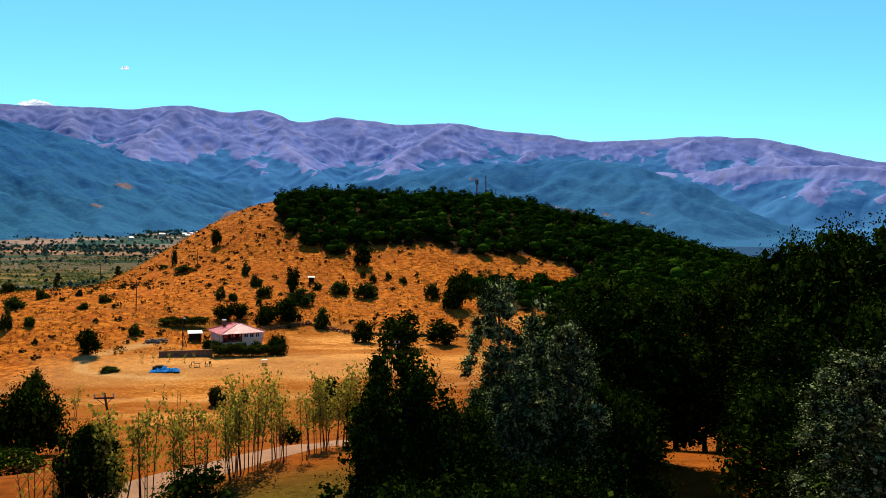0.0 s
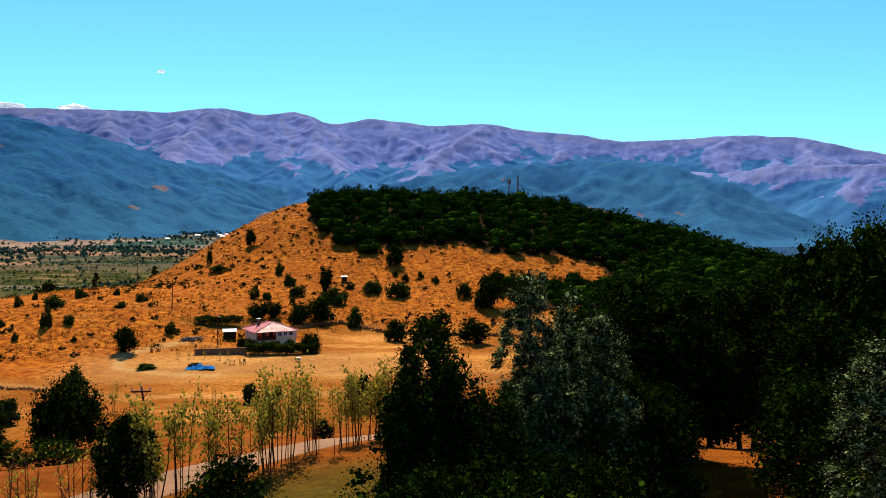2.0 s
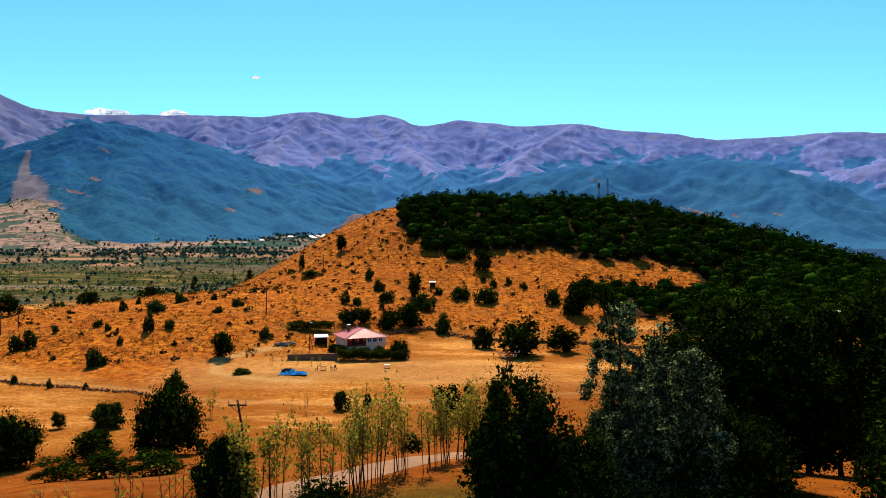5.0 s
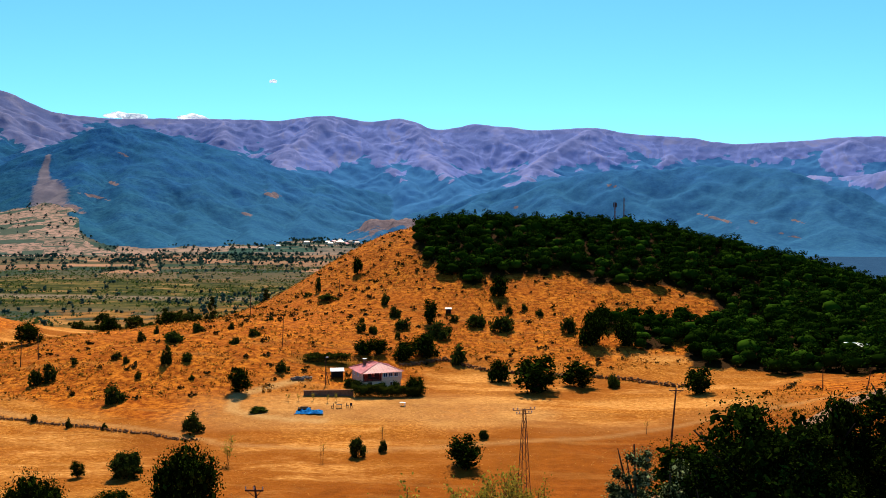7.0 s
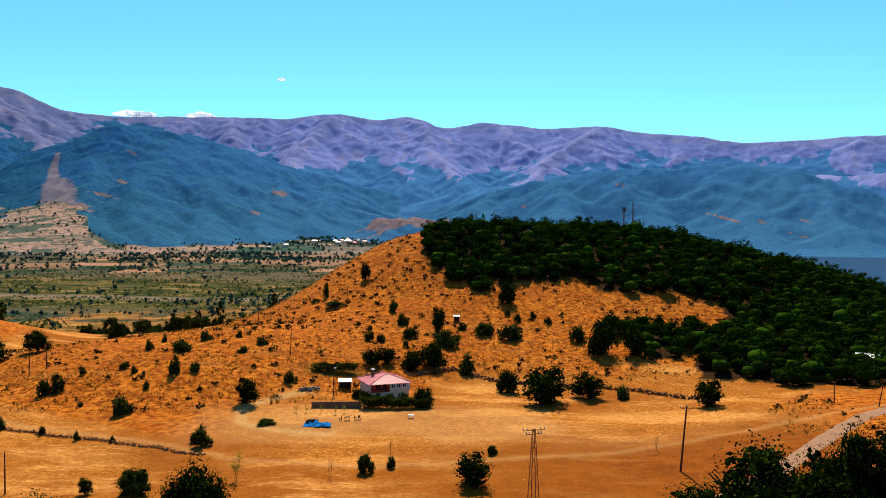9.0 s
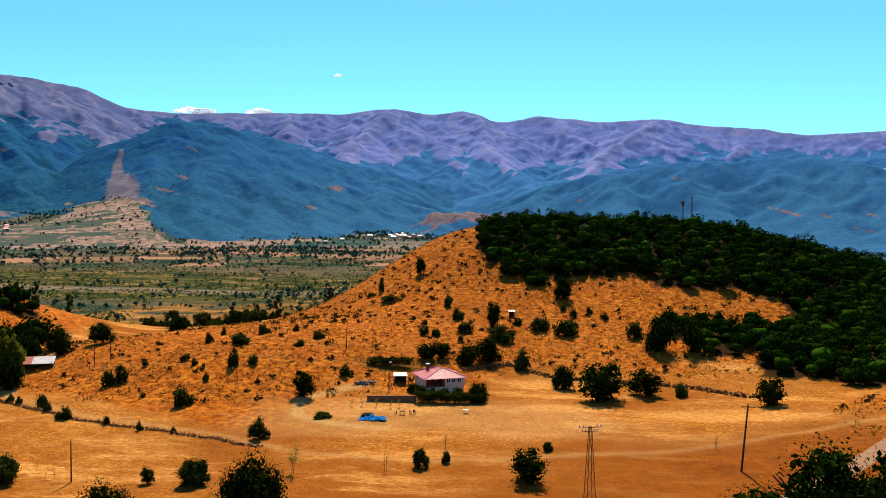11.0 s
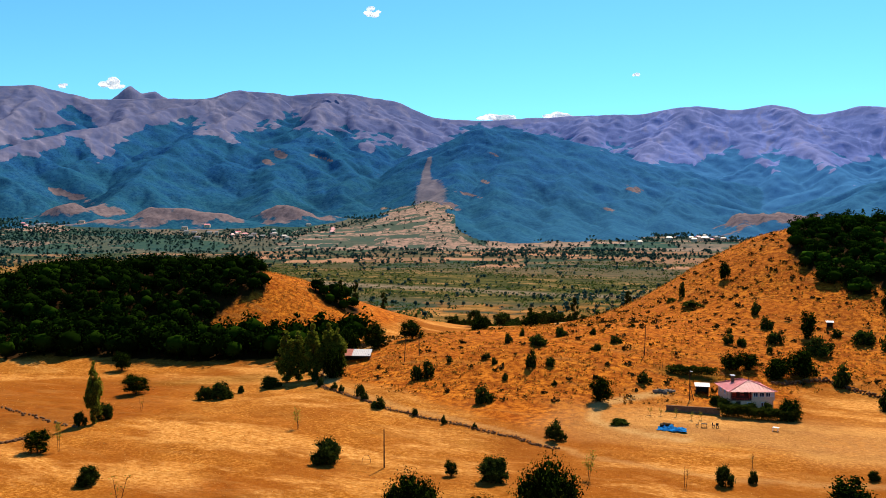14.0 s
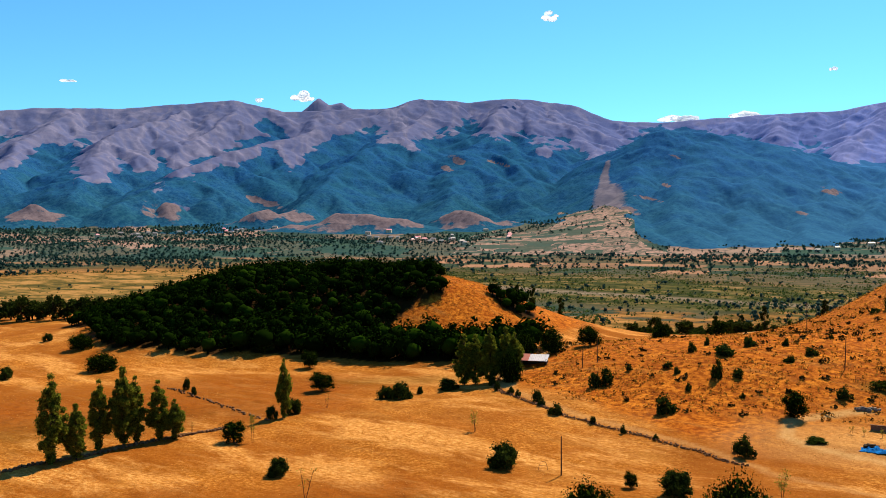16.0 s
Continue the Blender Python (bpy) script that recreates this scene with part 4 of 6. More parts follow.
def west_wood(x, y):
    """The wood on the western knoll, open on its eastern side."""
    wob = 3 * fbm(x / 10, y / 10, 2, 25)
    u = (x + 262) * math.cos(radians(40)) + (y - 262) * math.sin(radians(40))
    v = -(x + 262) * math.sin(radians(40)) + (y - 262) * math.cos(radians(40))
    body = (u / 112) ** 2 + (v / 72) ** 2 < 1
    foot = (line_distance(x, y, ((-300, 176), (-282, 174), (-248, 181), (-217, 201), (-198, 206), (-162, 221), (-148, 229))) < 15) & (y > 172)
    south = line_distance(x, y, ((-305, 172), (-282, 171), (-248, 178), (-216, 199), (-198, 203), (-158, 216)))
    edge = np.interp(x, (-320, -305, -282, -248, -217, -198, -160), (190, 174, 173, 180, 200, 205, 218))
    bare = bump(x, y, -182, 252, 32, 17, 62, 1.6) > 0.45
    body &= ~((np.degrees(np.arctan2(-x, y)) < 37.5) & (np.hypot(x, y) > 285))
    grove = np.hypot(x + 182, y - 282) < 9
    return (grove | (body & (x < -196 + wob)) | foot | ((x < -170) & (x > -200) & (y < 240 + wob))) & (y > edge + wob * 0.4) & (~bare | grove)


build_ground()
build_mountains()

rng = np.random.default_rng(4)
xs, ys = scatter(rng, -30, 250, 186, 405, 4.7, main_wood)
hs = rng.uniform(4.0, 7.0, len(xs)) * (1 + 0.25 * (rng.random(len(xs)) < 0.12))
wood_stuff("hill_wood", np.column_stack([xs, ys, ground_height(xs, ys) - 0.3]), hs, hs * rng.uniform(1.05, 1.4, len(xs)), FOREST,
           "dense dark green oak wood covering the hilltop", "woodland", 8, 240, 0.043, True, 9)
xs, ys = scatter(rng, -380, -140, 165, 350, 4.9, west_wood)
hs = rng.uniform(5.5, 9.5, len(xs))
hs = hs * (1 + 0.45 * sstep(line_distance(xs, ys, ((-225, 200), (-198, 206), (-162, 221), (-148, 229))), 17, 12))
wood_stuff("knoll_wood", np.column_stack([xs, ys, ground_height(xs, ys) - 0.3]), hs, hs * rng.uniform(0.85, 1.15, len(xs)), KNOLLWOOD,
           "dense dark green wood on the western knoll", "woodland", 9, 210, 0.043, True, 9)

# trees and hedges of the valley floor
def valley_density(x, y):
    r, az = np.hypot(x, y), np.degrees(np.arctan2(-x, y))
    n = fbm(x / 90, y / 55, 3, 33)
    tone, edge, side = field_cells(x, y)
    hedge = (edge < 5.5) & (side > 0.55)
    river = np.abs(y + 0.14 * x - 690 - 70 * vnoise(x / 260, y / 900, 5)) < 70
    belt = (np.abs(r - 1500 - 60 * vnoise(az / 4, r / 500, 39)) < 60) | (np.abs(r - 1680 - 30 * vnoise(az / 3, r / 400, 38)) < 26) | ((r > 1900) & (r < 2420) & (fan_mask(az, r) < 0.5))
    west = (az > 44) & (r < 1250) & (r > 470)
    p = 0.022 + 0.85 * hedge + 0.30 * (n > 0.42) + 0.62 * river * (n > -0.1) + 0.8 * belt * (n > -0.3) + 0.4 * ((r > 1720) & (az > 31) & (fan_mask(az, r) < 0.5))
    p = p * (0.55 + 0.85 * (fbm(x / 240, y / 150, 2, 35) > -0.1))
    p = np.where(west, 0.015 + 0.25 * (np.abs(r - 560 - 60 * vnoise(az / 5, r / 300, 3)) < 16), p)
    z = np.where(r < 1550, ground_height(x, y), mountain_height(az, r))
    ok = (r > 400) & (r < 2500) & (az > -3) & (az < 68) & (z < valley_base(az, r) + np.where(r > 1700, 9, 90)) & ((r < 1700) | (az > 5))
    ok &= (z < -38) | (r > 700)
    return ok & (hash2(np.floor(x * 3), np.floor(y * 3), 71) < p)


xs, ys = scatter(rng, -2200, 450, 300, 2300, 11, valley_density, 0.5)
rr, aa = np.hypot(xs, ys), np.degrees(np.arctan2(-xs, ys))
zs = np.where(rr < 1600, ground_height(xs, ys), mountain_height(aa, rr))
hs = rng.uniform(2.5, 8.0, len(xs)) * np.where(rr > 1200, 1.35, 0.9)
wood_stuff("valley_trees", np.column_stack([xs, ys, zs - 0.3]), hs, hs * rng.uniform(0.6, 1.2, len(xs)), VALLEYLEAF,
           "scattered green trees and hedgerows on the valley floor", "trees", 10, 14, 0.15, False, 4, "bush")

# ---- separate trees and bushes: x, y, height, width ----
HILL_BUSHES = ((-45.6, 203.7, 3.8, 3.8), (-9.3, 249.1, 4.5, 8.0), (-5.5, 264.7, 3.0, 3.7), (1.4, 261.4, 3.9, 8.2), (9.0, 256.9, 4.8, 8.0), (-32.2, 247.0, 3.6, 3.9),
               (-28.6, 247.1, 2.3, 3.2), (-33.4, 258.2, 2.4, 2.0), (-24.4, 269.2, 3.8, 3.5), (-20.6, 254.1, 3.6, 4.9), (-55.3, 305.9, 5.7, 2.4), (-58.5, 303.3, 2.0, 4.0),
               (-49.3, 292.5, 2.9, 8.7), (-28.6, 281.3, 3.7, 3.3), (28.8, 255.1, 4.7, 5.4), (34.1, 207.0, 3.2, 4.2), (21.3, 271.2, 2.3, 2.7), (16.9, 276.5, 2.2, 2.4),
               (11.9, 272.7, 2.7, 2.7), (8.9, 278.0, 2.1, 2.4), (-3.3, 227.6, 5.2, 5.2), (-21.3, 243.4, 2.2, 2.2))
HILL_TREES = ((-52.0, 188.4, 8.0, 5.4), (-28.3, 224.5, 6.6, 5.9), (-24.4, 227.7, 6.2, 5.3), (-17.6, 226.2, 5.8, 7.0), (-12.9, 230.3, 7.7, 7.7), (-12.6, 262.8, 11.1, 5.4),
              (9.2, 288.3, 8.3, 6.1), (-42.4, 315.3, 9.1, 3.7), (14.4, 199.5, 12.1, 11.8), (6.9, 212.6, 6.6, 5.6), (26.3, 206.6, 8.8, 8.3), (34.8, 244.6, 11.5, 8.9),
              (-1.2, 136.9, 7.4, 6.6), (39.5, 260.5, 9.4, 6.3), (43.6, 243.7, 11.6, 6.7), (51.8, 197.7, 8.8, 7.2))
KNOLL_BUSHES = ((-98.2, 188.3, 3.8, 3.6), (-96.3, 190.5, 5.5, 4.2), (-76.2, 178.5, 3.8, 4.6), (-72.9, 201.2, 5.1, 2.5), (-68.9, 203.9, 2.1, 3.7), (-77.6, 218.7, 2.7, 6.7),
                (-86.3, 204.2, 2.3, 2.6), (-85.8, 218.6, 2.8, 2.2), (-61.6, 219.9, 1.7, 3.0), (-58.9, 228.6, 1.9, 3.4), (-66.6, 234.2, 1.9, 1.9), (-59.6, 251.7, 2.0, 1.7),
                (-74.8, 229.9, 2.5, 4.1), (-85.1, 227.8, 2.2, 1.9), (-95.0, 200.8, 2.0, 2.0), (-52.4, 159.0, 5.3, 4.0), (-54.8, 161.0, 2.2, 1.6), (-82.9, 201.4, 1.7, 1.7),
                (-76.4, 192.7, 1.9, 1.6), (-64.3, 193.3, 1.6, 1.6), (-78.0, 162.0, 2.6, 1.4), (-96.3, 166.3, 2.7, 3.2), (-106.3, 174.7, 3.1, 2.4))
WALL_BUSHES = ((-127.5, 187.5, 3.4, 2.4), (-122.0, 181.6, 2.6, 1.8), (-115.6, 178.0, 2.4, 2.2), (-112.4, 176.4, 1.8, 1.6), (-102.8, 171.2, 2.2, 1.8), (-86.4, 164.8, 1.8, 1.4), (-70.5, 161.0, 1.6, 1.4))
FIELD_BUSHES = ((-84.7, 128.2, 5.4, 6.0), (-53.3, 129.4, 4.8, 5.7), (-138.8, 164.4, 5.2, 5.7), (-142.9, 162.8, 3.9, 4.7), (-139.6, 172.4, 2.4, 1.8), (-136.8, 180.3, 3.6, 6.4),
                (-19.3, 143.4, 4.2, 3.2), (-15.3, 146.4, 2.7, 1.6), (2.2, 155.1, 2.1, 2.1), (-147.2, 129.6, 3.8, 3.0), (-147.7, 136.5, 4.4, 4.1), (-113.1, 101.0, 3.9, 4.1),
                (-321.0, 169.6, 3.7, 4.3), (-287.0, 181.3, 4.2, 5.8), (-259.3, 124.5, 4.7, 4.7), (-197.2, 143.2, 4.0, 2.1), (-188.9, 139.5, 3.0, 1.5), (-227.2, 196.7, 6.9, 7.7))
FIELD_TREES = ((-61.2, 129.8, 3.9, 2.3), (-136.2, 110.2, 6.0, 4.9), (-164.8, 162.3, 7.2, 6.9), (-199.5, 190.9, 8.2, 5.4), (-291.0, 166.1, 6.9, 8.1), (-248.9, 149.2, 7.1, 9.2),
               (-37.2, 109.2, 11.2, 8.5), (-55.0, 103.7, 8.3, 7.3), (-46.2, 106.2, 6.1, 5.5), (-123.5, 190.4, 10.0, 5.6), (-146.0, 232.0, 9.5, 7.4), (-139.0, 222.0, 8.5, 6.5), (-129.0, 221.0, 9.5, 7.5), (-121.0, 229.0, 8.5, 7.0), (-113.0, 262.0, 7.0, 6.0), (-100.0, 276.0, 8.0, 7.0))
POPLARS = ((-150.1, 80.8, 17.0, 4.6), (-149.6, 85.1, 10.8, 3.6), (-152.6, 91.5, 14.2, 3.8), (-150.8, 95.4, 16.1, 4.4), (-150.7, 98.0, 13.9, 3.4), (-149.1, 102.0, 12.6, 3.9),
           (-147.5, 104.7, 8.6, 3.2), (-145.9, 132.1, 14.1, 2.8), (-135.9, 186.6, 14.4, 4.9), (-133.4, 188.2, 13.9, 4.3), (-129.9, 190.0, 15.3, 4.9), (-127.1, 193.3, 14.6, 4.7), (-125.2, 194.8, 12.7, 3.8))

for x, y, h, w in HILL_BUSHES:
    plant("hill_bush", x, y, h, w, "dark green oak bush on the dry hillside", "bush", "bushes on the hillside")
for x, y, h, w in HILL_TREES:
    plant("hill_tree", x, y, h, w * 1.12, "dark green rounded oak tree on dry grass", "tree", "oaks round the farm")
for x, y, h, w in KNOLL_BUSHES:
    plant("hill_bush", x, y, h, w, "low dark thorny bush on the bare knoll", "bush", "bushes on the knoll")
for x, y, h, w in WALL_BUSHES:
    plant("hill_bush", x, y, h, w, "small dusty bush growing along the stone wall", "bush", "bushes along the wall")
for x, y, h, w in FIELD_BUSHES:
    plant("field_bush", x, y, h, w, "rounded dark green bush in a mown field", "bush", "bushes in the fields")
for x, y, h, w in FIELD_TREES:
    plant("field_tree", x, y, h, w * 1.2, "leafy dark green tree at a field's edge", "tree", "trees in the fields")
for x, y, h, w in POPLARS:
    plant("poplar", x, y, h, w * 1.35, "slender green poplar along a field boundary", "tree", "poplars in the fields")

# ---- big trees below the viewpoint: azimuth, distance, top height above sea of z, width ----
NEAR_POPLARS = ((-10.7, 47, -1.3, 5.0), (-13.4, 48, -3.2, 5.4), (-15.6, 46, -3.8, 5.0), (-32.8, 37, -3.4, 5.6), (-35.8, 36, -3.0, 5.6), (-12.0, 43, -5.4, 4.4))
NEAR_OAKS = ((-4.6, 39.4, -4.4, 5.2), (-3.3, 39, -6.0, 4.8), (-4.0, 38, -3.3, 4.6), (-7.8, 38, -5.8, 4.8), (-18.4, 64, -2.0, 12.5), (-15.0, 62, -3.8, 8.5), (-21.2, 64, -3.6, 8.5), (-29.2, 82, 1.2, 12.0),
             (-31.0, 78, 2.4, 13.0), (-34.0, 74, 2.8, 13.0), (-37.0, 70, 2.0, 12.0), (-26.8, 84, -1.4, 11.0), (-29.0, 60, -4.4, 8.0), (-34.5, 56, -3.0, 8.0), (-22.6, 82, -4.0, 8.5), (-25.4, 84, -3.8, 9.0), (-27.6, 80, -3.0, 8.0), (-12.2, 55, -7.5, 6.5), (-17.8, 50, -7.6, 6.5),
             (15.6, 52, -10.4, 4.4))
GROVE_FRONT = ((-4.2, 40, 11.0, 5.6), (-7.6, 41, 10.0, 6.0), (-11.0, 47, 12.0, 6.4), (-13.4, 46, 9.0, 7.0), (-16.4, 46, 9.0, 7.0), (-19.2, 50, 8.6, 7.0), (-28.4, 54, 9.6, 8.0), (-31.2, 50, 9.6, 8.0), (-34.6, 46, 9.4, 8.0),
               (-2.0, 40, 6.0, 5.6), (-5.4, 42, 6.4, 6.0), (-8.6, 44, 6.4, 6.0), (-0.8, 30, 8.6, 5.0), (-4.6, 30, 9.4, 5.4), (-8.8, 30, 9.6, 5.6), (-12.6, 33, 8.6, 5.4), (-16.0, 36, 7.6, 5.2), (-6.8, 31, 7.6, 5.6), (-10.8, 33, 7.2, 5.6))
GROVE_BACK = ((-18.6, 80, 13.0, 10.0), (-21.6, 82, 13.0, 10.0), (-24.6, 82, 13.5, 10.0), (-27.6, 80, 13.0, 10.0), (-31.0, 76, 13.0, 10.0), (-34.0, 72, 13.0, 10.0), (-3.4, 47, 5.0, 5.6), (-6.6, 50, 5.0, 6.0), (-10.0, 40, 7.0, 5.6), (-12.4, 60, 11.5, 9.0), (-15.6, 62, 12.0, 9.0), (-18.6, 62, 11.0, 8.0),
              (9.2, 45, 6.4, 5.8), (1.8, 33, 6.6, 4.6), (0.2, 38, 4.6, 4.4), (19.6, 80, 3.4, 6.0), (22.6, 82, 3.2, 6.0), (25.5, 84, 3.4, 5.5), (15.0, 84, 3.0, 5.5), (-1.5, 96, 3.6, 3.4), (3.0, 90, 3.0, 3.0))


def polar(az, d):
    return -math.sin(radians(az)) * d, math.cos(radians(az)) * d


for az, d, top, w in NEAR_POPLARS:
    x, y = polar(az, d)
    z = ground_z(x, y)
    plant("near_poplar", x, y, top - z, w, "tall poplar in the grove below with leaf glints painted pale", "tree", "grove below the viewpoint")
for az, d, top, w in NEAR_OAKS:
    x, y = polar(az, d)
    z = ground_z(x, y)
    plant("near_oak", x, y, top - z, w, "large dark oak in the shady grove", "tree", "grove below the viewpoint")
for az, d, h, w in GROVE_FRONT + GROVE_BACK:
    x, y = polar(az, d)
    plant("near_shrub", x, y, h, w, "dense dark green shrub at the foot of the grove", "bush", "grove below the viewpoint")


# ---- thin saplings along the road, and leafless shrubs ----
def sapling(variety, leafy):
    rng = np.random.default_rng(50 + variety + 10 * leafy)
    parts, tips = [], []
    for _ in range(2):
        b = np.array([rng.normal() * 0.05, rng.normal() * 0.05, -0.02])
        e = b + np.array([rng.normal() * 0.08, rng.normal() * 0.08, rng.uniform(0.75, 1.0)])
        mid = (b + e) / 2 + np.array([rng.normal() * 0.02, rng.normal() * 0.02, 0])
        parts.append(tube([b, mid, e], [0.009, 0.007, 0.003], 5))
        for _ in range(9):
            s = rng.uniform(0.3, 0.95)
            q = b + (e - b) * s
            a = rng.uniform(0, 6.28)
            f = q + np.array([math.cos(a), math.sin(a), 1.2]) * rng.uniform(0.06, 0.16)
            parts.append(tube([q, (q + f) / 2 + (0, 0, 0.01), f], [0.0035, 0.0025, 0.001], 4))
            tips += [q + (f - q) * k for k in (0.5, 0.8, 1.0)]
    tips = np.array(tips)
    tips = tips[tips[:, 2] > 0.38]
    n = 300 if leafy else 40
    c = tips[rng.integers(0, len(tips), n)] + rng.normal(size=(n, 3)) * 0.05
    return join(parts), leaf_quads(rng, c, rng.normal(size=(n, 3)), 0.022)


SAPLINGS = {(v, k): sapling(v, k) for v in range(3) for k in (0, 1)}
SAP_PROTO = {}


def put_sapling(x, y, h, w, leafy, variety, name, label, category, group):
    key = (variety, leafy)
    m = pose(x, y, ground_z(x, y) - 0.05, 0, 0, (x * 77 + y * 31) % 360) @ Matrix.Diagonal((w, w, h, 1))
    if key in SAP_PROTO:
        ob = copy_thing(SAP_PROTO[key], m @ Matrix.Diagonal([1 / s for s in SAP_PROTO[key].scale] + [1]))
        ob.name = name
    else:
        ob = new(name)
        ob.matrix_basis = m
        (tv, tf), (lv, lf) = SAPLINGS[key]
        link_array("stem", tv, tf, DRYTWIG, ob)
        link_array("foliage", lv, lf, YELLOWING, ob)
        SAP_PROTO[key] = ob
    return tagged(ob, label, category, group)


rng = np.random.default_rng(12)
ROW = ((-46, 31), (-30, 38.5), (-17.5, 46), (-8.6, 54.5), (1.6, 71), (6, 80))
dist = np.concatenate([[0], np.cumsum([math.dist(a, b) for a, b in zip(ROW[:-1], ROW[1:])])])
for k, s in enumerate(np.concatenate([np.linspace(0, dist[-1] * 0.55, 56), np.linspace(dist[-1] * 0.55, dist[-1], 44)])):
    x = float(np.interp(s, dist, [p[0] for p in ROW]) + rng.normal() * 0.5)
    y = float(np.interp(s, dist, [p[1] for p in ROW]) + rng.normal() * 0.5)
    leafy = 1 if x > -14 and rng.random() < 0.9 else 0
    h = rng.uniform(5.0, 6.6) if leafy else rng.uniform(3.8, 5.6)
    put_sapling(x, y, h, h * rng.uniform(0.6, 0.95), leafy, int(rng.integers(3)), "sapling",
                "thin yellowing sapling beside the dirt road" if leafy else "bare reddish sapling beside the dirt road", "sapling", "saplings along the road")
for x, y, h, w, leafy in ((-101.8, 143.6, 4.0, 4.0, 1), (-25.1, 140.1, 4.0, 3.4, 0), (-39.6, 136.7, 4.4, 4.2, 1), (-16.2, 154.9, 3.0, 3.0, 0), (-147.4, 108.4, 3.8, 2.2, 0),
                          (-133.7, 113.0, 6.2, 3.2, 1), (-99.0, 94.2, 5.5, 5.0, 0), (-145.9, 145.3, 4.0, 2.8, 0), (32.6, 159.9, 3.4, 3.0, 0)):
    put_sapling(x, y, h, w * 1.3, leafy, int(rng.integers(3)), "young_tree",
                "sparse yellowing young tree in a dry field" if leafy else "leafless young tree in a dry field", "tree", "sparse trees in the fields")


# ---- tussocks and low scrub on the slopes, row of trees on the plain ----
def tuft_stuff(name, xs, ys, hs, ws, material, label, category, seed, blades):
    rng = np.random.default_rng(seed)
    n = len(xs)
    zs = ground_height(xs, ys)
    base = np.column_stack([xs, ys, zs]).repeat(blades, 0)
    H, W = hs.repeat(blades), ws.repeat(blades)
    off = rng.normal(size=(n * blades, 3)) * 0.33
    c = base + np.column_stack([off[:, 0] * W, off[:, 1] * W, np.abs(off[:, 2]) * H + 0.15 * H])
    nrm = np.column_stack([off[:, 0], off[:, 1], np.full(n * blades, 1.0)])
    V, F = leaf_quads(rng, c, nrm, 1.0)
    V = c.repeat(4, 0) + (V - c.repeat(4, 0)) * (0.42 * np.minimum(H, W)).repeat(4)[:, None]
    return tagged(new(name, array_mesh(name, V, F, material)), label, category, kind="stuff")


def slopes(x, y):
    z = ground_height(x, y)
    on = (z > -28.4) & (y > 160) & ~main_wood(x, y) & (y < 375) & (x < 80)
    return on & ((x > -145) | (x < -165))


xs, ys = scatter(rng, -150, 80, 165, 375, 1.3, slopes, 0.5)
keep = rng.random(len(xs)) < 0.45 + 0.4 * fbm(xs / 9, ys / 9, 2, 61)
xs, ys = xs[keep], ys[keep]
hs = rng.uniform(0.25, 0.75, len(xs))
tuft_stuff("grass_tussocks", xs, ys, hs, hs * rng.uniform(1.2, 2.2, len(xs)), TUFT, "dry golden grass tussocks on the slopes", "grass", 3, 5)
xs, ys = scatter(rng, -150, 80, 165, 375, 4.2, lambda x, y: slopes(x, y) & (hash2(np.floor(x * 5), np.floor(y * 5), 8) < 0.15 + 0.32 * (fbm(x / 22, y / 22, 2, 99) > 0.1) + 0.6 * bump(x, y, -36, 318, 24, 30, 0, 1.0)), 0.5)
hs = rng.uniform(0.35, 1.15, len(xs))
tuft_stuff("hillside_scrub", xs, ys, hs, hs * rng.uniform(1.0, 1.8, len(xs)), WEED, "small dark scrub plants dotted over the slopes", "scrub", 4, 16)
xs, ys = scatter(rng, -230, -165, 215, 290, 1.6, lambda x, y: (ground_height(x, y) > -27) & ~west_wood(x, y), 0.5)
hs = rng.uniform(0.25, 0.6, len(xs))
tuft_stuff("knoll_tussocks", xs, ys, hs, hs * 1.7, TUFT, "dry golden grass tussocks on the western knoll", "grass", 5, 5)

def fields(x, y):
    z = ground_height(x, y)
    return (z < -26.0) & (np.hypot(x, y) > 100) & (line_distance(x, y, ROAD) > 3) & ~west_wood(x, y) & (fbm(x / 14, y / 7, 3, 151) > -0.1)


xs, ys = scatter(rng, -230, 90, 70, 205, 1.5, fields, 0.5)
hs = rng.uniform(0.08, 0.22, len(xs))
tuft_stuff("field_stubble", xs, ys, hs, hs * rng.uniform(1.4, 3.0, len(xs)), STUBBLE, "short dry stubble and weeds on the mown fields", "grass", 6, 3)


def valley_scrub(x, y):
    r, az = np.hypot(x, y), np.degrees(np.arctan2(-x, y))
    n = fbm(x / 46, y / 22, 3, 133)
    z = ground_height(x, y)
    west = (az > 45) & (r < 1250)
    p = np.where(west, 0.10 * (n > 0.35), 0.10 + 0.75 * (n > 0.0))
    return (r > 430) & (r < 1300) & (az > 2) & (az < 67) & (z < -39) & (hash2(np.floor(x * 3), np.floor(y * 3), 171) < p)


xs, ys = scatter(rng, -1200, 60, 250, 1300, 5.6, valley_scrub, 0.5)
hs = rng.uniform(0.8, 2.6, len(xs))
tuft_stuff("valley_scrub", xs, ys, hs, hs * rng.uniform(1.2, 2.2, len(xs)), RIVERLEAF, "low green scrub along the river plain", "scrub", 14, 5)

# trees in a row at the edge of the western plain, and copses behind the barn
for k in range(17):
    a = 66.5 - k * 0.58
    x, y = polar(a, 478 - 2.0 * k + 5 * math.sin(k * 2.1))
    plant("far_tree", x, y, 12.0 + 1.6 * math.sin(k * 1.7), 11.5, "leafy dark tree in a row along the plain", "tree", "row of trees on the plain")
rng = np.random.default_rng(31)
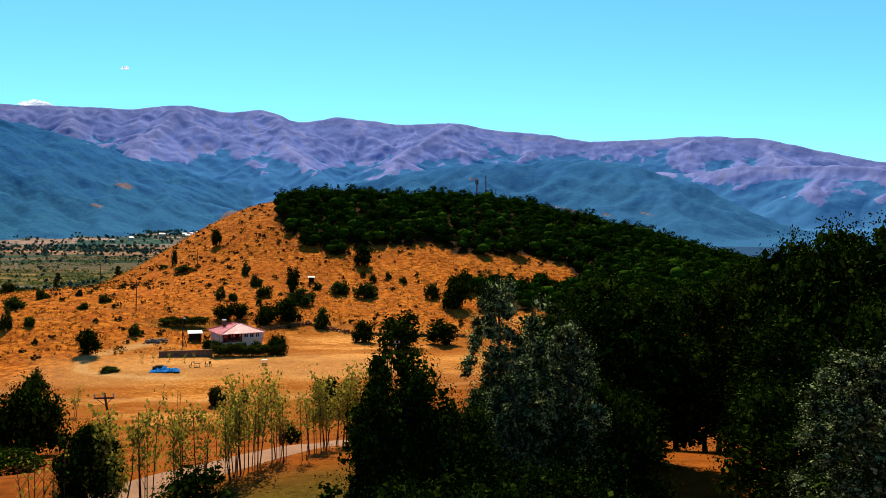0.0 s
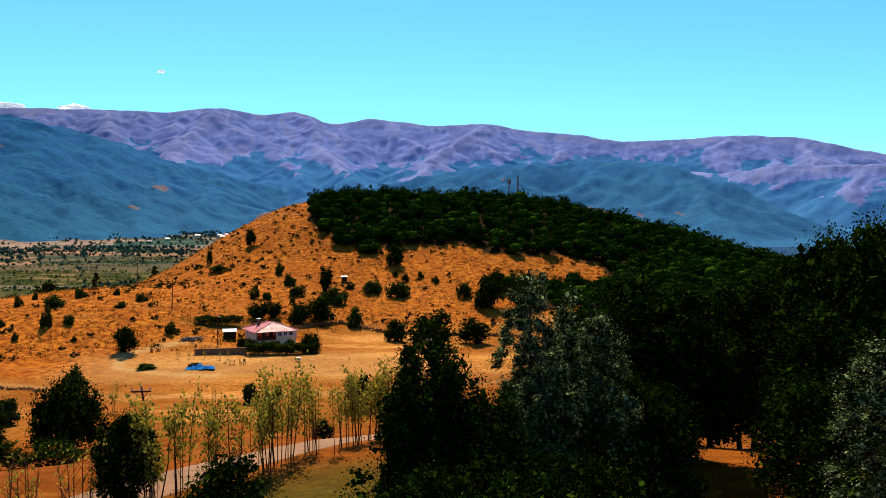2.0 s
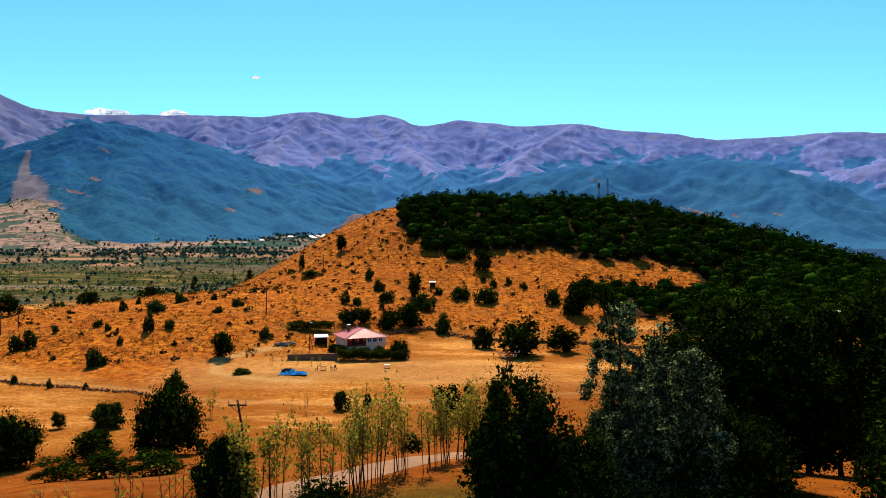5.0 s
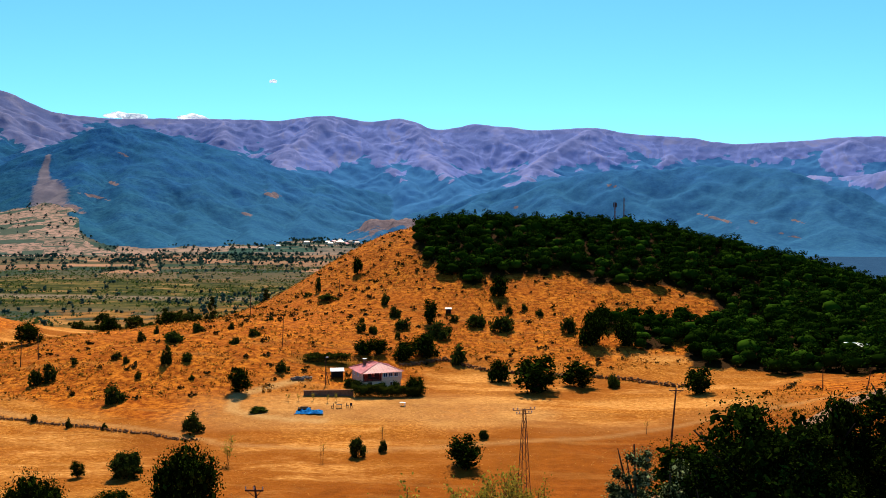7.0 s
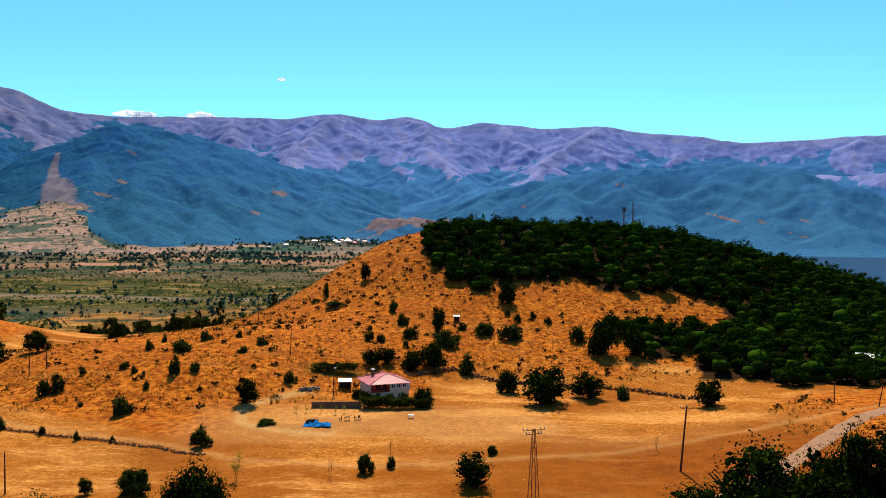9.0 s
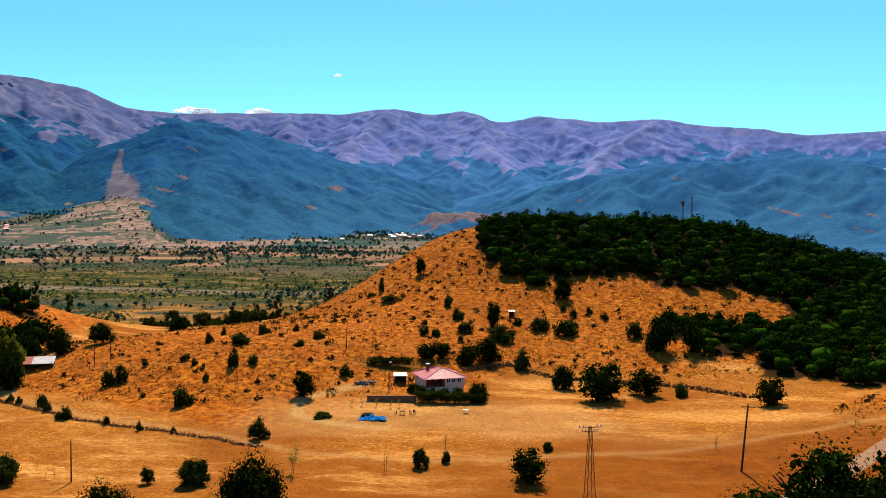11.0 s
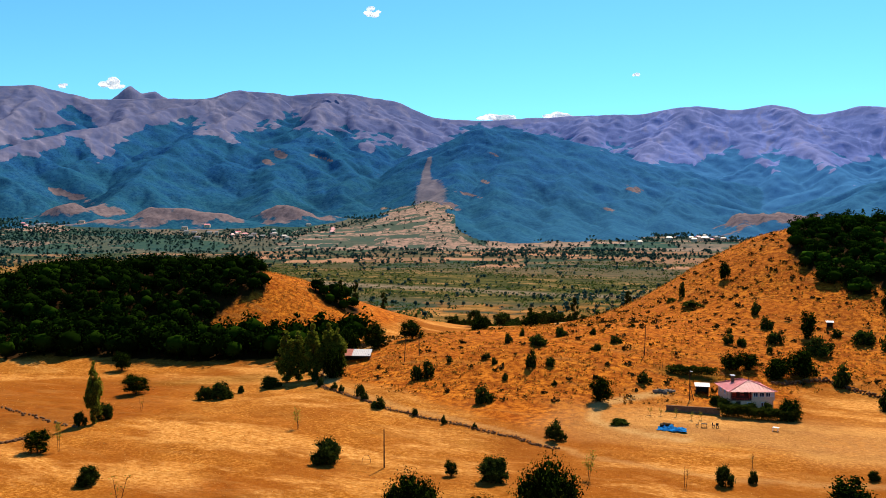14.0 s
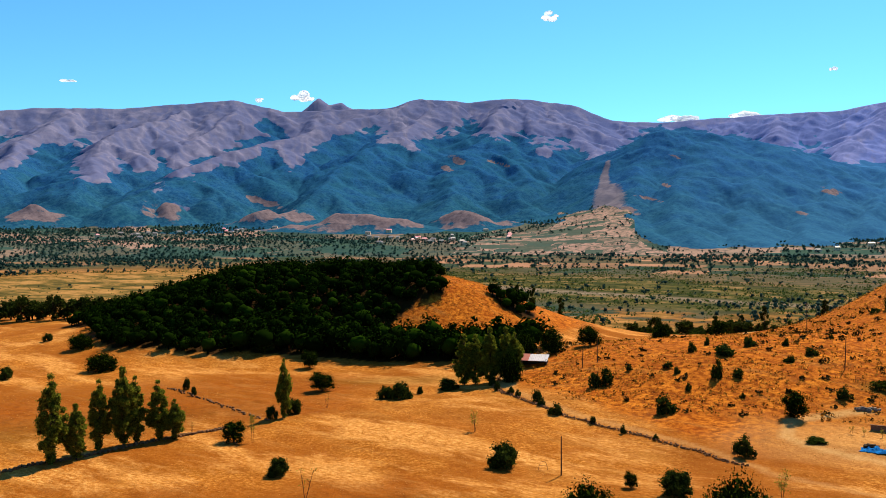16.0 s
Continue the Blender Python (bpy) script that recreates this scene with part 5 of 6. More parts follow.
for k in range(130):
    a, d = (rng.uniform(12, 35), rng.uniform(345, 540)) if k < 62 else (rng.normal() * 4.5 + 18, rng.uniform(390, 520))
    if abs(a - 28) < 1.5 and d < 420:
        continue
    x, y = polar(a, d)
    kind = ("far_tree", "far_bush", "far_poplar")[int(rng.choice(3, p=(0.5, 0.3, 0.2)))]
    h = {"far_tree": rng.uniform(4.5, 9), "far_bush": rng.uniform(2, 4.5), "far_poplar": rng.uniform(7, 12)}[kind]
    w = h * {"far_tree": rng.uniform(0.8, 1.3), "far_bush": rng.uniform(1.2, 2.4), "far_poplar": 0.36}[kind]
    plant(kind, x, y, h, w, "slim poplar at the near edge of the valley" if kind == "far_poplar" else "green tree at the near edge of the valley" if kind == "far_tree" else "low green bush at the near edge of the valley", "bush" if kind == "far_bush" else "tree", "trees at the valley edge")

# ---- built things ----
def box(bm, x0, x1, y0, y1, z0, z1):
    v = [bm.verts.new(p) for p in ((x0, y0, z0), (x1, y0, z0), (x1, y1, z0), (x0, y1, z0), (x0, y0, z1), (x1, y0, z1), (x1, y1, z1), (x0, y1, z1))]
    for f in ((0, 3, 2, 1), (4, 5, 6, 7), (0, 1, 5, 4), (1, 2, 6, 5), (2, 3, 7, 6), (3, 0, 4, 7)):
        bm.faces.new([v[i] for i in f])


def boxes(*rows):
    bm = bmesh.new()
    for r in rows:
        box(bm, *r)
    return bm


def pierced_wall(length, thick, z0, z1, holes):
    """Boxes of a wall along x from 0, with holes (x0, x1, z0, z1)."""
    bm = bmesh.new()
    xs = sorted({0, length, *[h[0] for h in holes], *[h[1] for h in holes]})
    for a, b in zip(xs[:-1], xs[1:]):
        cut = sorted((h[2], h[3]) for h in holes if h[0] <= a and h[1] >= b)
        z = z0
        for c, d in cut:
            if c > z:
                box(bm, a, b, 0, thick, z, c)
            z = d
        if z < z1:
            box(bm, a, b, 0, thick, z, z1)
    bmesh.ops.remove_doubles(bm, verts=bm.verts[:], dist=0.001)
    return bm


def window(parent, x0, x1, z0, z1, place, bars=1):
    """A framed window with its pane, in the wall's own coordinates."""
    f = 0.07
    rows = [(x0, x0 + f, -0.03, 0.12, z0, z1), (x1 - f, x1, -0.03, 0.12, z0, z1), (x0 + f, x1 - f, -0.03, 0.12, z0, z0 + f), (x0 + f, x1 - f, -0.03, 0.12, z1 - f, z1)]
    for k in range(bars):
        c = x0 + (x1 - x0) * (k + 1) / (bars + 1)
        rows.append((c - 0.03, c + 0.03, -0.02, 0.10, z0 + f, z1 - f))
    fr = part("window", boxes(*rows), WHITEPAINT, parent, "white painted window frame")
    fr.matrix_basis = place
    part("pane", boxes((x0 + f, x1 - f, 0.05, 0.065, z0 + f, z1 - f)), GLASSDARK, fr)


def farmhouse(x, y, z, turn):
    W, D, mid, eave, peak = 9.3, 9.0, 2.1, 4.1, 5.9
    ob = thing("farmhouse", x, y, z, "white farmhouse with a faded red hipped roof on dry ground", "house", turn=turn)
    front = pose(-W / 2, -D / 2, 0)
    left = pose(-W / 2, D / 2, 0, 0, 0, -90)
    right = pose(W / 2, -D / 2, 0, 0, 0, 90)
    back = pose(W / 2, D / 2, 0, 0, 0, 180)
    # lower storey
    w = part("lower_wall", pierced_wall(W, 0.3, -1.5, mid, [(1.2, 2.2, 0.1, 1.9), (3.6, 4.6, 0.7, 1.7), (6.6, 7.8, 0.6, 1.7)]), WALLWHITE, ob)
    w.matrix_basis = front
    for a, b in ((3.6, 4.6), (6.6, 7.8)):
        window(ob, a, b, 0.7 if a < 4 else 0.6, 1.7, front)
    d = part("door", boxes((1.2, 2.2, 0.08, 0.13, 0.1, 1.9)), DARKWOOD, ob, "dark wooden door")
    d.matrix_basis = front
    # upper storey: open porch on one side, glazed gallery on the other
    w = part("gallery_wall", pierced_wall(5.0, 0.25, mid, eave, [(0.35, 1.35, mid + 0.75, eave - 0.25), (1.7, 2.7, mid + 0.75, eave - 0.25), (3.05, 4.05, mid + 0.75, eave - 0.25), (4.25, 4.8, mid + 0.75, eave - 0.25)]), WALLWHITE, ob)
    w.matrix_basis = front @ pose(4.6, 0, 0)
    for a, b in ((0.35, 1.35), (1.7, 2.7), (3.05, 4.05), (4.25, 4.8)):
        window(ob, a, b, mid + 0.75, eave - 0.25, front @ pose(4.6, 0, 0))
    w = part("porch_wall", pierced_wall(4.6, 0.2, mid, eave, [(1.0, 1.9, mid + 0.02, eave - 0.15), (2.7, 3.7, mid + 0.6, eave - 0.4)]), DARKWOOD, ob, "dark boarded back wall of the porch")
    w.matrix_basis = front @ pose(0, 2.2, 0)
    part("porch_floor", boxes((-W / 2 - 0.15, -0.2, -D / 2 - 0.15, -D / 2 + 2.2, mid - 0.02, mid + 0.1)), MORTARWALL, ob)
    for px_ in (-W / 2 + 0.06, -W / 2 + 2.2, -0.35):
        part("porch_post", boxes((px_, px_ + 0.12, -D / 2 + 0.05, -D / 2 + 0.17, mid + 0.1, eave)), DARKWOOD, ob)
    for k in range(12):
        px_ = -W / 2 + 0.3 + k * 0.36
        part("baluster", boxes((px_, px_ + 0.05, -D / 2 + 0.08, -D / 2 + 0.13, mid + 0.1, mid + 0.85)), DARKWOOD, ob)
    part("handrail", boxes((-W / 2 + 0.06, -0.25, -D / 2 + 0.06, -D / 2 + 0.15, mid + 0.85, mid + 0.93)), DARKWOOD, ob)
    # side and back walls
    for side, length, holes in ((left, D, [(1.3, 2.2, mid + 0.6, mid + 1.6), (4.2, 5.1, mid + 0.6, mid + 1.6)]), (right, D, [(2.0, 3.0, mid + 0.6, mid + 1.6)]), (back, W, [(4.0, 5.0, mid + 0.6, mid + 1.6)])):
        w = part("wall", pierced_wall(length - 0.6, 0.3, -1.5, eave, holes), WALLWHITE, ob)
        w.matrix_basis = side @ pose(0.3, 0, 0)
        for h in holes:
            window(ob, *h, side @ pose(0.3, 0, 0))
    for cx in (-1, 1):
        for cy in (-1, 1):
            part("corner", boxes((cx * (W / 2 - 0.15) - 0.15, cx * (W / 2 - 0.15) + 0.15, cy * (D / 2 - 0.15) - 0.15, cy * (D / 2 - 0.15) + 0.15, -1.5, eave if (cx, cy) != (-1, -1) else mid)), WALLWHITE, ob)
    part("floor_slab", boxes((-W / 2 + 0.3, W / 2 - 0.3, -D / 2 + 0.3, D / 2 - 0.3, mid - 0.2, mid - 0.05)), MORTARWALL, ob)
    # hipped roof with ribs
    bm = bmesh.new()
    o = 0.65
    c = [bm.verts.new(p) for p in ((-W / 2 - o, -D / 2 - o, eave - 0.05), (W / 2 + o, -D / 2 - o, eave - 0.05), (W / 2 + o, D / 2 + o, eave - 0.05), (-W / 2 - o, D / 2 + o, eave - 0.05))]
    r = [bm.verts.new((0.4, -0.9, peak)), bm.verts.new((-0.6, 1.2, peak - 0.1))]
    for f in ((c[0], c[1], r[0]), (c[1], c[2], r[1], r[0]), (c[2], c[3], r[1]), (c[3], c[0], r[0], r[1])):
        bm.faces.new(f)
    bmesh.ops.solidify(bm, geom=bm.faces[:], thickness=0.1)
    roof = part("roof", bm, ROOFRED, ob, "faded pinkish red sheet roof")
    for a, b in ((c_, r_) for c_, r_ in (((-W / 2 - o, -D / 2 - o), (0.4, -0.9)), ((W / 2 + o, -D / 2 - o), (0.4, -0.9)), ((W / 2 + o, D / 2 + o), (-0.6, 1.2)), ((-W / 2 - o, D / 2 + o), (-0.6, 1.2)))):
        v, f = tube([(a[0], a[1], eave + 0.04), (b[0], b[1], peak + 0.04)], [0.08, 0.08], 5)
        link_array("hip_rib", v, f, RIBRED, roof)
    for k in range(14):
        s = (k + 0.5) / 14
        ax = -W / 2 - o + s * (W + 2 * o)
        lim = min(s / 0.52, (1 - s) / 0.48) * 0.97
        v, f = tube([(ax, -D / 2 - o, eave + 0.03), (ax, -D / 2 - o + lim * (D / 2 + o - 0.9), eave + 0.03 + lim * (peak - eave))], [0.03, 0.03], 4)
        link_array("seam", v, f, RIBRED, roof)
    ch = part("chimney", boxes((-2.5, -1.9, 1.6, 2.2, eave + 0.6, peak + 0.35)), MORTARWALL, ob, "plastered chimney")
    part("cap", boxes((-2.65, -1.75, 1.45, 2.35, peak + 0.55, peak + 0.65)), WHITEPAINT, ch)
    for cx in (-2.45, -2.0):
        part("cap_leg", boxes((cx, cx + 0.07, 1.65, 1.75, peak + 0.35, peak + 0.55)), MORTARWALL, ch)
    v, f = tube([(0.4, -0.9, peak - 0.1), (0.4, -0.9, peak + 0.9)], [0.08, 0.06], 6)
    link_array("stovepipe", v, f, RUSTIRON, ob)


HX, HY = -22.9, 203.2
farmhouse(HX, HY, -29.4, 25)


def open_shed(x, y, turn, w, d, h, label, roofmat, name="shed", pitch=7, rusty=0.0):
    z = min(ground_z(x - w / 2, y), ground_z(x + w / 2, y), ground_z(x, y - d / 2))
    ob = thing(name, x, y, z, label, "shed", turn=turn)
    for cx in (-1, 1):
        for cy in (-1, 1):
            part("post", boxes((cx * w / 2 * 0.94 - 0.07, cx * w / 2 * 0.94 + 0.07, cy * d / 2 * 0.9 - 0.07, cy * d / 2 * 0.9 + 0.07, -0.4, h - (0.35 if cy < 0 else 0))), DARKWOOD, ob)
    part("back_wall", boxes((-w / 2, w / 2, d / 2 - 0.12, d / 2, -0.4, h - 0.06)), DARKWOOD, ob)
    for cx in (-1, 1):
        part("side_wall", boxes((cx * w / 2 - 0.05, cx * w / 2 + 0.05, -d / 2 * 0.7, d / 2 - 0.14, -0.4, h - 0.4)), DARKWOOD, ob)
    bm = boxes((-w / 2 - 0.3, w / 2 + 0.3, -d / 2 - 0.4, d / 2 + 0.3, 0, 0.09))
    r = part("roof", bm, roofmat, ob, "pale sheet roof")
    r.matrix_basis = pose(0, 0, h - 0.2, pitch, 0, 0)
    if rusty:
        part("rusty_panel", boxes((-w / 2 - 0.32, -w / 2 - 0.3 + rusty * w, -d / 2 - 0.42, d / 2 + 0.32, 0.094, 0.13)), RUSTSHEET, r, "rust-red roof sheets")
    for k in range(int(w / 0.5)):
        v, f = tube([(-w / 2 + k * 0.5, -d / 2 - 0.4, 0.1), (-w / 2 + k * 0.5, d / 2 + 0.3, 0.1)], [0.03, 0.03], 4)
        link_array("seam", v, f, TIN, r)


open_shed(-32.4, 204.2, 12, 2.7, 2.2, 2.3, "small dark shed with a white sheet roof beside the house", WHITEPAINT)
open_shed(-7.5, 272.9, 5, 1.5, 1.4, 1.9, "tiny white-roofed hut alone on the slope", WHITEPAINT, "hut")
open_shed(-126.0, 206.0, 22, 7.2, 3.8, 2.9, "low barn with a grey and rust-red tin roof", PALETIN, "barn", 16, 0.36)
open_shed(107, 236, -10, 9.0, 4.0, 3.2, "shed with a pale roof half hidden in the wood", WHITEPAINT)


def utility_pole(x, y, h, label, lean=(0.0, 0.0), arm=0.0, lamp=False, brace=False, thick=0.13):
    ob = thing("utility_pole", x, y, ground_z(x, y), label, "pole", "poles in the fields")
    v, f = tube([(0, 0, -0.4), (lean[0] / 2, lean[1] / 2, h / 2), (lean[0], lean[1], h)], [thick, thick * 0.85, thick * 0.65], 8)
    link_array("shaft", v, f, POLEWOOD, ob, True)
    if arm:
        a = part("crossarm", boxes((lean[0] - arm / 2, lean[0] + arm / 2, lean[1] - 0.14, lean[1] - 0.04, h - 0.5, h - 0.36)), POLEWOOD, ob)
        for k in (-0.46, 0.0, 0.46):
            v, f = tube([(lean[0] + k * arm, lean[1] - 0.09, h - 0.36), (lean[0] + k * arm, lean[1] - 0.09, h - 0.14), (lean[0] + k * arm, lean[1] - 0.09, h - 0.06)], [0.03, 0.07, 0.04], 6)
            link_array("insulator", v, f, PORCELAIN, a)
        for k in (-1, 1):
            v, f = tube([(lean[0] * 0.9, lean[1] * 0.9, h - 1.1), (lean[0] + k * arm * 0.36, lean[1] - 0.09, h - 0.5)], [0.03, 0.03], 4)
            link_array("strut", v, f, POLEWOOD, ob)
    if lamp:
        part("lamp", boxes((0.05, 0.6, -0.12, 0.12, h - 0.25, h - 0.08)), WHITEPAINT, ob, "white street lamp head")
    if brace:
        v, f = tube([(0.9, 0.1, -0.3), (0.1, 0.0, h * 0.45)], [0.09, 0.07], 6)
        link_array("brace", v, f, POLEWOOD, ob)


utility_pole(33.8, 145.6, 11.2, "tall wooden power pole with a crossarm in stubble", (1.0, 0.2), 2.4, thick=0.19)
utility_pole(-18.9, 76.6, 5.9, "weathered power pole with a crossarm beside the road", (-0.9, 0.0), 1.7, thick=0.14)
utility_pole(-74.1, 130.0, 6.7, "plain wooden post alone in a mown field")
utility_pole(-49.8, 223.0, 7.7, "thin wooden pole on the hillside", (0.2, 0))
utility_pole(-77.4, 296.0, 9.0, "wooden power pole on the hill's shoulder", arm=1.2)
utility_pole(-34.1, 198.0, 6.6, "braced wooden pole with a lamp in the farmyard", lamp=True, brace=True)
utility_pole(-108.7, 201.6, 6.0, "pair of leaning wooden poles at the knoll's foot", (0.3, 0))
utility_pole(-106.6, 206.0, 6.2, "thin wooden pole beyond the knoll")
utility_pole(78.3, 192.5, 5.0, "wooden pole beside the road below the wood")
utility_pole(84.4, 184.8, 5.2, "leaning wooden pole at the roadside", (1.0, 0))
utility_pole(-46.0, 296.0, 6.0, "thin wooden pole among hillside scrub")


def lattice_pylon(x, y, h, half, label):
    ob = thing("lattice_pylon", x, y, ground_z(x, y) - 0.2, label, "pylon", turn=20)
    top = 0.16
    legs = [(-1, -1), (1, -1), (1, 1), (-1, 1)]

    def corner(i, t):
        w = half + (top - half) * t
        return np.array([legs[i][0] * w, legs[i][1] * w, h * t])
    for i in range(4):
        v, f = tube([corner(i, 0), corner(i, 1)], [0.06, 0.045], 4)
        link_array("leg", v, f, RUSTIRON, ob)
    steps = np.linspace(0, 1, 12)
    for a, b in zip(steps[:-1], steps[1:]):
        for i in range(4):
            j = (i + 1) % 4
            p, q = (corner(i, a), corner(j, b)) if int(a * 100) % 2 else (corner(j, a), corner(i, b))
            v, f = tube([p, q], [0.03, 0.03], 4)
            link_array("lattice_bar", v, f, RUSTIRON, ob)
    for z, reach in ((h - 0.15, 1.7), (h - 0.7, 1.2)):
        arm = part("crossarm", boxes((-reach, reach, -0.06, 0.06, z - 0.08, z)), RUSTIRON, ob)
        for k in (-0.97, -0.6, 0.6, 0.97):
            v, f = tube([(k * reach, 0, z), (k * reach, 0, z + 0.2), (k * reach, 0, z + 0.32)], [0.04, 0.1, 0.05], 6)
            link_array("insulator", v, f, PORCELAIN, arm)


lattice_pylon(7.6, 122.5, 12.9, 0.75, "rusty steel lattice power pylon in a stubble field")


def mast(x, y, h, label, panels):
    ob = thing("antenna_mast", x, y, ground_z(x, y), label, "mast", "masts on the hilltop")
    for i in range(3):
        a = i * 2.094
        v, f = tube([(math.cos(a) * 0.55, math.sin(a) * 0.55, -0.3), (math.cos(a) * 0.3, math.sin(a) * 0.3, h)], [0.09, 0.07], 4)
        link_array("leg", v, f, RUSTIRON, ob)
    for k in range(9):
        z0, z1 = h * k / 9, h * (k + 1) / 9
        for i in range(3):
            a, b = i * 2.094, (i + 1) * 2.094
            w0, w1 = 0.55 - 0.25 * k / 9, 0.55 - 0.25 * (k + 1) / 9
            v, f = tube([(math.cos(a) * w0, math.sin(a) * w0, z0), (math.cos(b) * w1, math.sin(b) * w1, z1)], [0.04, 0.04], 4)
            link_array("lattice_bar", v, f, RUSTIRON, ob)
    for k in range(panels):
        a = k * 2.094 + 0.5
        p = part("antenna_panel", boxes((-0.17, 0.17, -0.1, 0.1, h - 2.4, h - 0.3)), DARKWOOD, ob)
        p.matrix_basis = pose(math.cos(a) * 0.75, math.sin(a) * 0.75, 0, 0, 0, math.degrees(a) + 90)


mast(66.0, 398, 17.0, "steel antenna mast with panels above the hilltop wood", 3)
mast(70.5, 400, 20.0, "slim steel lattice mast above the hilltop wood", 0)


# ---- road, walls ----
def strip(name, line, width, material, label, category, lift=0.06, wobble=0.3):
    P = np.array(line, float)
    d = np.concatenate([[0], np.cumsum(np.linalg.norm(np.diff(P, axis=0), axis=1))])
    s = np.arange(0, d[-1], 1.5)
    X, Y = smooth_table(s, d, P[:, 0], 7), smooth_table(s, d, P[:, 1], 7)
    tx, ty = np.gradient(X), np.gradient(Y)
    n = np.hypot(tx, ty)
    V = []
    for k in np.linspace(-0.5, 0.5, 7):
        w = width * (k + wobble * 0.1 * vnoise(s / 4, np.full(s.shape, k * 3), 13))
        x, y = X + ty / n * w, Y - tx / n * w
        V.append(np.column_stack([x, y, ground_height(x, y) + lift * (1 - (2 * abs(k)) ** 4 * 0.9)]))
    V = np.stack(V, 1)
    m = len(s)
    i, j = np.meshgrid(np.arange(m - 1), np.arange(6), indexing="ij")
    a = (i * 7 + j).ravel()
    F = np.stack([a, a + 7, a + 8, a + 1], 1)
    return tagged(new(name, array_mesh(name, V.reshape(-1, 3), F[:, ::-1], material, True)), label, category, kind="structure")


strip("road", ROAD, 4.0, ROADMAT, "pale dirt and gravel country road", "road", 0.14)


def rubble(name, line, step, size, height, material, label, seed, rows=2):
    """A low wall of tumbled stones along a line."""
    rng = np.random.default_rng(seed)
    P = np.array(line, float)
    d = np.concatenate([[0], np.cumsum(np.linalg.norm(np.diff(P, axis=0), axis=1))])
    parts = []
    base = np.array([(-1, -1, -1), (1, -1, -1), (1, 1, -1), (-1, 1, -1), (-1, -1, 1), (1, -1, 1), (1, 1, 1), (-1, 1, 1)], float)
    F = np.array([(0, 3, 2, 1), (4, 5, 6, 7), (0, 1, 5, 4), (1, 2, 6, 5), (2, 3, 7, 6), (3, 0, 4, 7)])
    for s in np.arange(0, d[-1], step):
        for r in range(rows):
            x = np.interp(s, d, P[:, 0]) + rng.normal() * 0.3
            y = np.interp(s, d, P[:, 1]) + rng.normal() * 0.3
            z = ground_z(x, y) + rng.uniform(0, height)
            a = rng.uniform(0, 6.28)
            v = base * rng.uniform(0.6, 1.1, 3) * size * (1 + 0.25 * rng.normal(size=(8, 1)))
            v = np.column_stack([v[:, 0] * math.cos(a) - v[:, 1] * math.sin(a) + x, v[:, 0] * math.sin(a) + v[:, 1] * math.cos(a) + y, v[:, 2] + z])
            parts.append((v, F))
    V, F = join(parts)
    return tagged(new(name, array_mesh(name, V, F, material)), label, "wall", kind="stuff")


rubble("field_wall", ((-134, 203), (-126, 186), (-117.6, 178.2), (-91.8, 165.7), (-77.3, 163.1), (-59.1, 156.5), (-50, 152)), 0.24, 0.13, 0.34, STONE, "tumbled dry stone wall along a field track", 3)
rubble("terrace_wall", ((-18.5, 219.5), (-7.1, 229.8), (0.5, 223.4), (7.1, 220.8), (22.2, 218.0), (38.3, 213.8), (52, 206)), 0.28, 0.2, 0.7, STONE, "tumbled stone terrace wall behind the house", 4)
rubble("boundary_wall", ((-203, 142), (-180, 137), (-155.7, 130.1), (-147, 128)), 0.9, 0.25, 0.3, STONE, "low stony boundary between fields", 5, 1)
# dark line of ditch and poplar shadow, stood in for by added stones
rubble("ditch_bank", ((-153, 66), (-151.4, 80), (-149, 104), (-147, 118)), 0.3, 0.22, 0.3, STONE, "dark stones standing in for the ditch and shadow line under the poplars", 6)
rubble("rubble_heap", ((-42, 199), (-38.5, 201)), 0.12, 0.28, 0.5, GREYROCK, "heap of pale rubble by the yard", 7)


# ---- farmyard ----
def yard_wall():
    ob = thing("retaining_wall", -32.0, 189.4, ground_z(-32, 189.4), "low earth-coloured retaining wall in the yard", "wall", turn=8)
    part("wall_body", boxes((-5.5, 5.5, -0.2, 0.2, -0.8, 1.15)), MORTARWALL, ob)
    part("coping", boxes((-5.6, 5.6, -0.28, 0.28, 1.16, 1.28)), STONE, ob)


yard_wall()


def hedge(name, line, h, w, n, label, seed):
    rng = np.random.default_rng(seed)
    P = np.array(line, float)
    c = P[0] + (P[-1] - P[0]) / 2
    ob = thing(name, c[0], c[1], ground_z(*c), label, "hedge")
    s = rng.random(n)
    x, y = P[0, 0] + s * (P[1, 0] - P[0, 0]) + rng.normal(size=n) * w * 0.22, P[0, 1] + s * (P[1, 1] - P[0, 1]) + rng.normal(size=n) * w * 0.22
    top = h * (0.8 + 0.25 * vnoise(x / 1.4, y / 1.4, 6))
    q = np.column_stack([x - c[0], y - c[1], top * np.sqrt(rng.random(n))])
    V, F = leaf_quads(rng, q, np.column_stack([rng.normal(size=n) * 0.4, rng.normal(size=n) * 0.4, np.ones(n)]), 0.17)
    link_array("foliage", V, F, HEDGELEAF, ob)
    for k in np.linspace(0.05, 0.95, 9):
        gx, gy = P[0, 0] + k * (P[1, 0] - P[0, 0]) - c[0], P[0, 1] + k * (P[1, 1] - P[0, 1]) - c[1]
        v, f = tube([(gx, gy, -0.3), (gx, gy, h * 0.6)], [0.05, 0.03], 5)
        link_array("stem", v, f, BARK, ob)


hedge("hedge", ((-26.0, 190.2), (-12.0, 191.2)), 2.9, 2.8, 10000, "dense green hedge in front of the house", 3)
hedge("hedge", ((-42.0, 214.5), (-31.5, 216.5)), 2.4, 2.8, 5000, "green vine hedge behind the yard", 5)
plant("field_tree", -12.8, 193.0, 5.6, 5.4, "dense green tree at the house corner", "tree")
